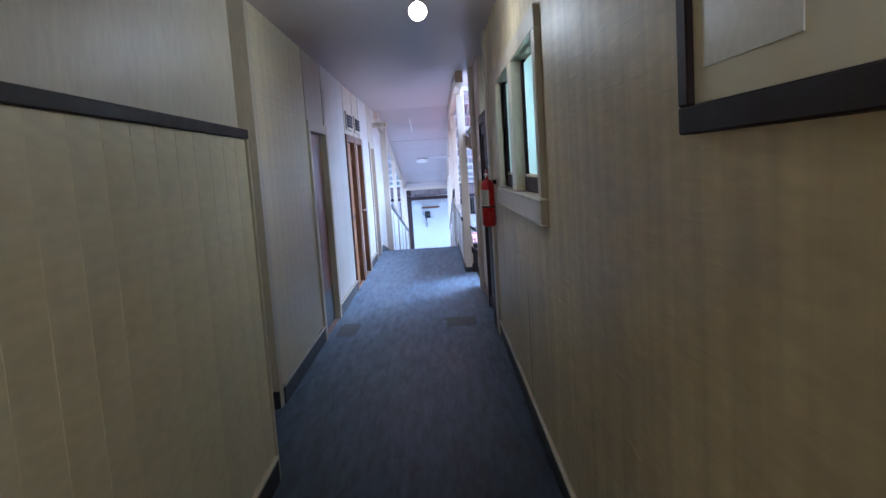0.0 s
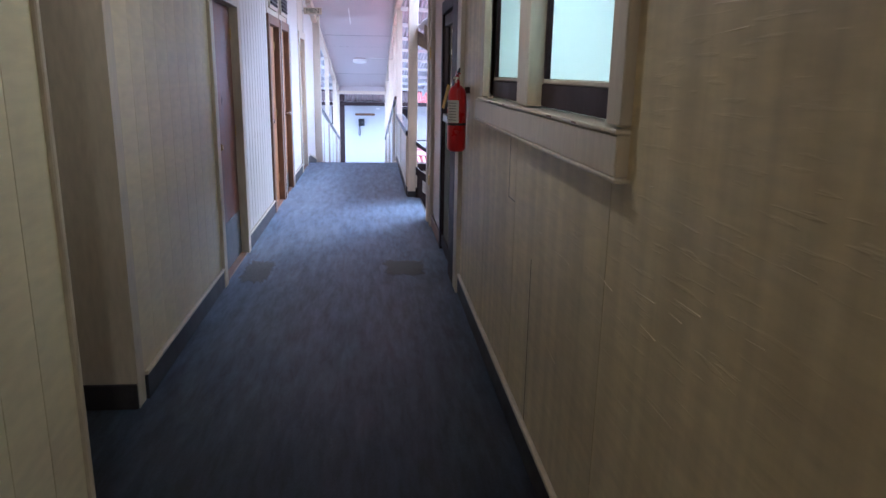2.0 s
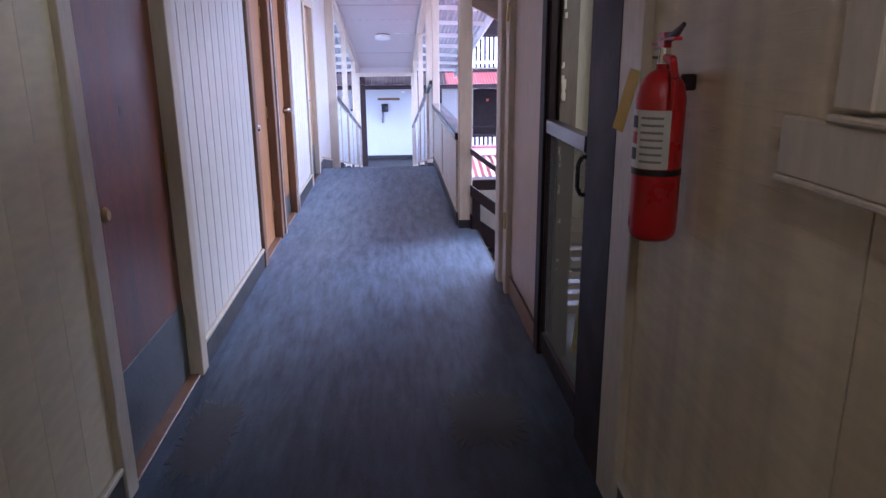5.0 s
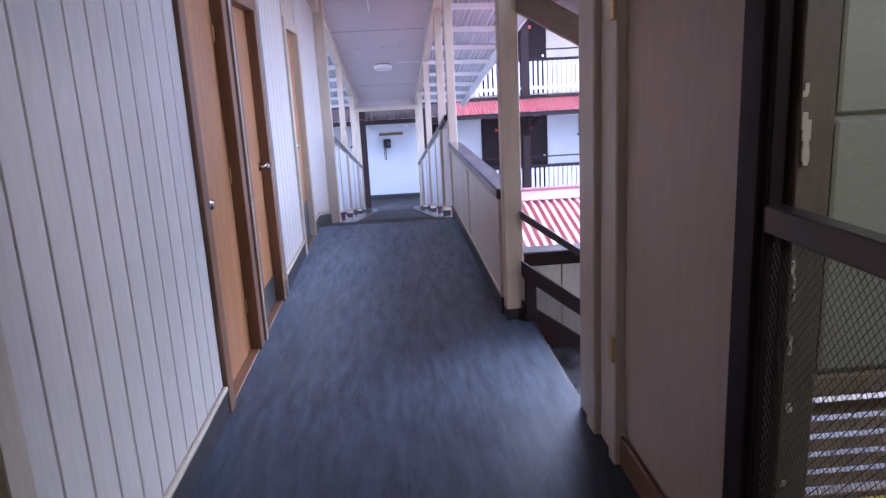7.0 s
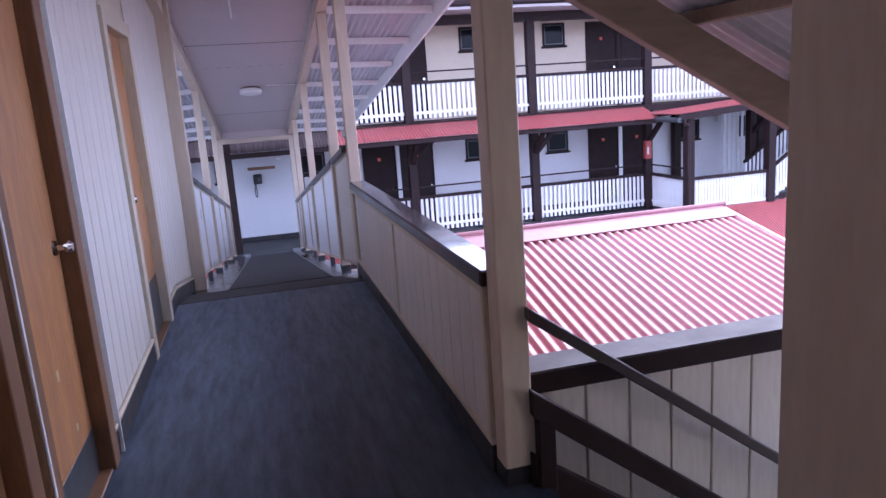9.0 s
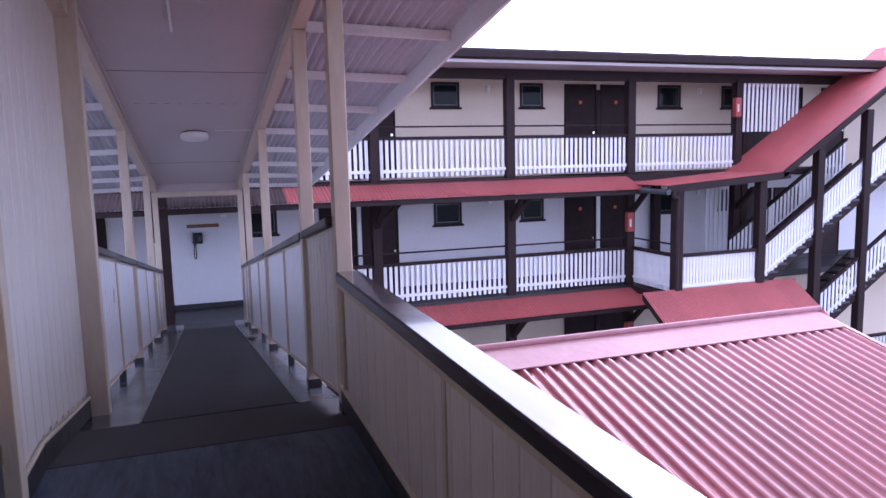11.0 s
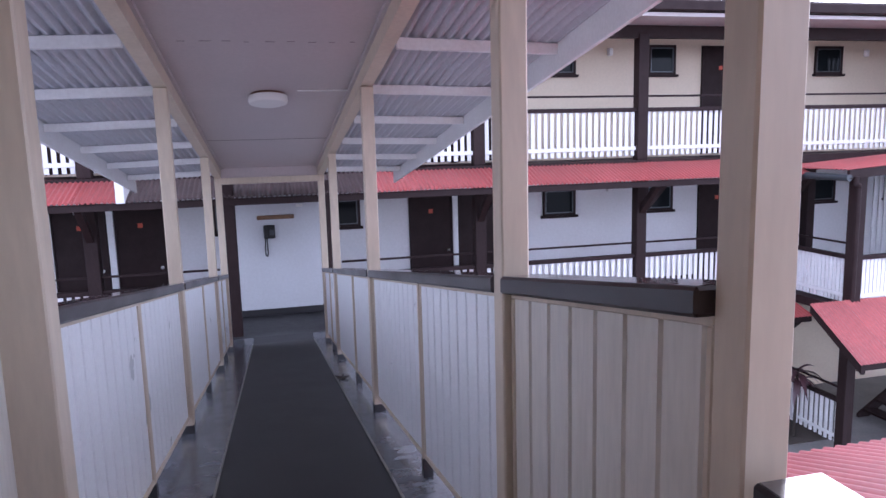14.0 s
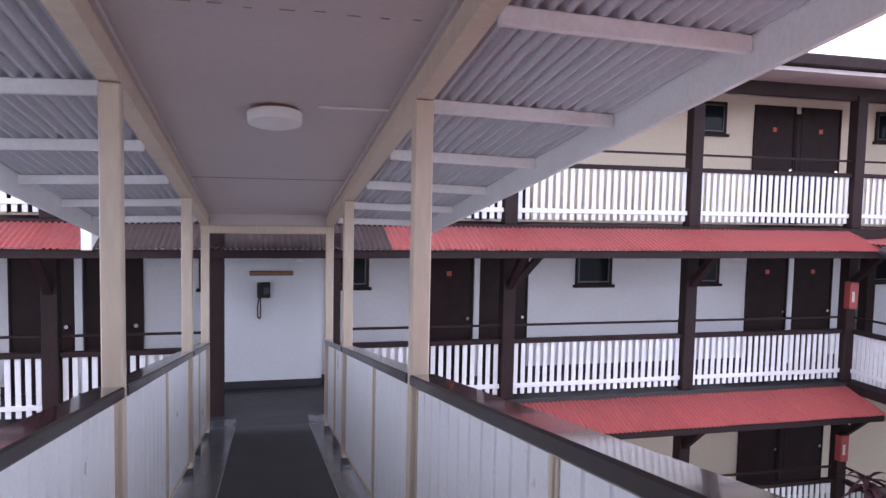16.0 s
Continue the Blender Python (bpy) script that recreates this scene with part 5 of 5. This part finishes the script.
flight(JX1 + 0.05, VL, 15, JY + 0.05, 25.4)
flight(12.6, -3.4, 12, JY + 0.05, 25.4)
flight(11.0, -4.3, 6, JY - 0.0, 25.4)
picket_rail(bld, (JX1 + 0.1, JY), (15.6, JY), VL + 0.10, rake=0.648, hand=False, pitch=0.09)
picket_rail(bld, (12.8, JY), (16.0, JY), -3.2, rake=0.648, hand=False)
picket_rail(bld, (11.9, 25.5), (15.6, 25.5), VL + 0.10, rake=0.648, hand=False)
# slatted screens
bm = bmesh.new()
add_box(bm, (-0.034, -0.011, 0), (0.034, 0.011, 1.3))
screen_me = mesh_of("slat", bm, WHITE)
scr = new("slat_screen")
scr.parent = bld
for k in range(14):
    inst("slat", screen_me, scr, pose(12.62 + k * 0.13, VY, 2.02))
scr2 = new("slat_screen")
scr2.parent = bld
bm = bmesh.new()
add_box(bm, (-0.034, -0.011, 0), (0.034, 0.011, 2.3))
screen2_me = mesh_of("slat", bm, WHITE)
for k in range(10):
    inst("slat", screen2_me, scr2, pose(11.95 + k * 0.14, 26.4, VL))
# stair roofs
def sloped_roof(x0, z0, x1, z1, y0, y1, n=None):
    rf = new("stair_roof")
    rf.parent = bld
    L = math.hypot(x1 - x0, z1 - z0)
    ang = math.atan2(z1 - z0, x1 - x0)
    n = max(1, round((y1 - y0) / 0.76))
    w = (y1 - y0) / n
    me = corrugated_mesh("roof_sheet", 10, L, RED, amp=0.012)
    for k in range(n):
        inst("roof_sheet", me, rf, Matrix.Translation((x0, y0 + (k + 1) * w, z0)) @ Matrix.Rotation(radians(-90), 4, "Z") @ Matrix.Rotation(ang, 4, "X") @ Matrix.Diagonal((w / 0.76, 1, 1, 1)))
    for y in (y0, y1):
        bm = bmesh.new()
        add_box(bm, (x0, y - 0.03, z0 - 0.16), (x1, y + 0.03, z0 - 0.012))
        for v in bm.verts:
            v.co.z += (v.co.x - x0) * (z1 - z0) / (x1 - x0)
        part("fascia", bm, BROWN, rf)
    return rf


sloped_roof(9.0, 0.84, 12.3, 1.06, JY - 0.15, VY + 0.05)
sloped_roof(12.1, 1.06, 17.0, 4.2, JY - 0.15, VY + 0.05)
awning(8.45, 12.6, -1.45, -2.2, 24.15, 23.0)
for x in (8.5, 12.5):
    bm = bmesh.new()
    add_box(bm, (x - 0.04, 23.0, -0.16), (x + 0.04, 24.15, -0.02))
    for v in bm.verts:
        v.co.z += -2.2 + (v.co.y - 23.0) * 0.652
    part("barge_board", bm, BROWN, bld)
bm = bmesh.new()
pts = [(9.12, 24.0, 0.72), (9.12, 24.0, 0.60), (9.30, 24.12, 0.55), (9.30, 24.12, -1.4)]
for a, b in zip(pts, pts[1:]):
    add_tube(bm, a, b, 0.045, n=10)
part("downpipe", bm, BROWN, bld, "dark gutter downpipe", True)
bm = bmesh.new()
add_tube(bm, (9.0, 25.85, 0.72), (9.0, 24.02, 0.70), 0.06, n=10)
part("gutter", bm, KICK, bld, "grey half round gutter", True)

CASERED = material("faded_red_case", (0.36, 0.06, 0.05), 0.5, vary=0.1, scale=6, bump=0.05)
# red hose cabinets on posts
for x, z in ((9.24, -0.30), (12.3, 2.38), (9.24, -2.95)):
    c = thing("extinguisher_box", "red fire extinguisher case on a post", "extinguisher", (x - 0.08, VY - 0.11, z))
    set_back(c)
    box("case", (-0.07, -0.14, 0), (0.10, 0, 0.46), CASERED, c, bev=0.012)
    box("label", (-0.03, -0.143, 0.12), (0.02, -0.14, 0.30), PAPER, c, "small pale label", bev=0)

# projecting end wall that closes the footbridge, with dark corner posts
setting(box("wall_end", (-1.20, 28.50, LOW - 0.2), (0.44, 29.55, 1.0), ENDSHADE, bev=0), "white projecting wall at the foot of the footbridge", "wall")
setting(box("baseboard", (-1.20, 28.484, LOW), (0.44, 28.50, LOW + 0.13), SKIRT), "dark painted skirting board of the end wall", "skirting")
setting(box("floor_far_landing", (-1.35, 26.85, LOW - 0.18), (0.60, 28.50, LOW), SKIRT, bev=0), "dark landing floor at the foot of the footbridge", "floor")
for x in (-1.19, 0.50):
    setting(box("trim_end_corner", (x - 0.10, 27.0, LOW - 0.1), (x + 0.10, 27.2, 0.86), BROWN, bev=0.008), "dark brown timber post at the foot of the footbridge", "post")

# phone and board on the end wall
ph = thing("wall_phone", "black wall telephone with hanging cord", "telephone", (-0.53, WY, -0.17))
set_back(ph, K_END)
box("body", (-0.10, -0.09, 0), (0.10, 0, 0.24), BLACK, ph, bev=0.012)
box("handset", (-0.10, -0.14, 0.01), (-0.04, -0.09, 0.23), BLACK, ph, bev=0.015)
box("keypad", (0.0, -0.095, 0.06), (0.08, -0.09, 0.16), KICK, ph, bev=0)
bm = bmesh.new()
pts = [(-0.07, -0.1, 0.01), (-0.09, -0.06, -0.15), (-0.085, -0.05, -0.30), (-0.06, -0.05, -0.33), (-0.045, -0.05, -0.28), (-0.05, -0.05, 0.0)]
for a, b in zip(pts, pts[1:]):
    add_tube(bm, a, b, 0.011, n=8)
part("cord", bm, CABLE, ph, "grey coiled cord", True)
sb = thing("timber_board", "dark varnished timber board fixed above the phone", "board", (-0.41, WY, 0.17))
set_back(sb, K_END)
box("plank", (-0.33, -0.03, 0), (0.33, 0, 0.075), JAMB, sb, bev=0.012)
sl = thing("smoke_detector", "small white smoke detector on the wall", "detector", (0.02, WY, 0.40))
set_back(sl, K_END)
box("body", (-0.06, -0.05, -0.02), (0.06, 0, 0.03), LAMPWHITE, sl, bev=0.01)


# cordyline plants
def cordyline(x, y, z, h, seed):
    rnd = random.Random(seed)
    p = thing("cordyline", "purple leaved cordyline plant in the garden bed", "plant", (x, y, z))
    set_back(p)
    bm = bmesh.new()
    add_tube(bm, (0, 0, 0), (0.02, 0, h), 0.03, 0.02, 8)
    part("stem", bm, SOIL, p, smooth=True)
    for k in range(26):
        bm = bmesh.new()
        a, lift, L = rnd.uniform(0, math.tau), rnd.uniform(-0.2, 1.1), rnd.uniform(0.3, 0.5)
        d = Vector((math.cos(a), math.sin(a), 0))
        sdir = Vector((-math.sin(a), math.cos(a), 0))
        base = Vector((0.02, 0, h - rnd.uniform(0, 0.25)))
        prev = None
        for i in range(6):
            u = i / 5
            c = base + d * (L * u) + Vector((0, 0, L * (lift * u - 0.8 * u * u)))
            w = 0.045 * math.sin(math.pi * min(0.12 + u * 0.88, 1)) + 0.002
            row = [bm.verts.new(c - sdir * w), bm.verts.new(c + Vector((0, 0, -0.008))), bm.verts.new(c + sdir * w)]
            if prev:
                bm.faces.new((prev[0], prev[1], row[1], row[0]))
                bm.faces.new((prev[1], prev[2], row[2], row[1]))
            prev = row
        part("leaf", bm, LEAFP, p, smooth=True)


cordyline(6.3, 24.9, -4.3, 1.05, 1)
cordyline(9.0, 25.0, -4.3, 1.35, 2)
cordyline(6.9, 24.7, -4.3, 0.75, 3)

# ---- ground ----
setting(box("ground", (-400, -400, -5.6), (400, 400, -5.22), CONCRETE, bev=0), "damp grey paved courtyard", "ground")
setting(box("ground_bed", (3.4, 26.6, -5.22), (11.4, 28.4, -5.18), SOIL, bev=0), "dark soil planting bed", "garden bed")
# the near building below and beside the corridor
setting(box("wall_below", (XL - 0.12, -2.3, -5.22), (0.42, CREST, -0.2), FACWHITE, bev=0), "white wall below the corridor", "wall")
setting(box("wall_left_block", (-6.0, 5.53, -5.22), (XL - 0.14, 16.6, 3.1), FACWHITE, bev=0), "rooms behind the corridor doors", "wall")
setting(box("roof_corridor", (-6.0, -2.4, CEIL_Z + 0.1), (0.62, CREST - 0.4, CEIL_Z + 0.16), RED, bev=0), "roof over the corridor", "roof")
setting(box("roof_rooms", (0.62, -2.4, CEIL_Z + 0.05), (5.0, 9.9, CEIL_Z + 0.12), RED, bev=0), "roof over the near rooms", "roof")
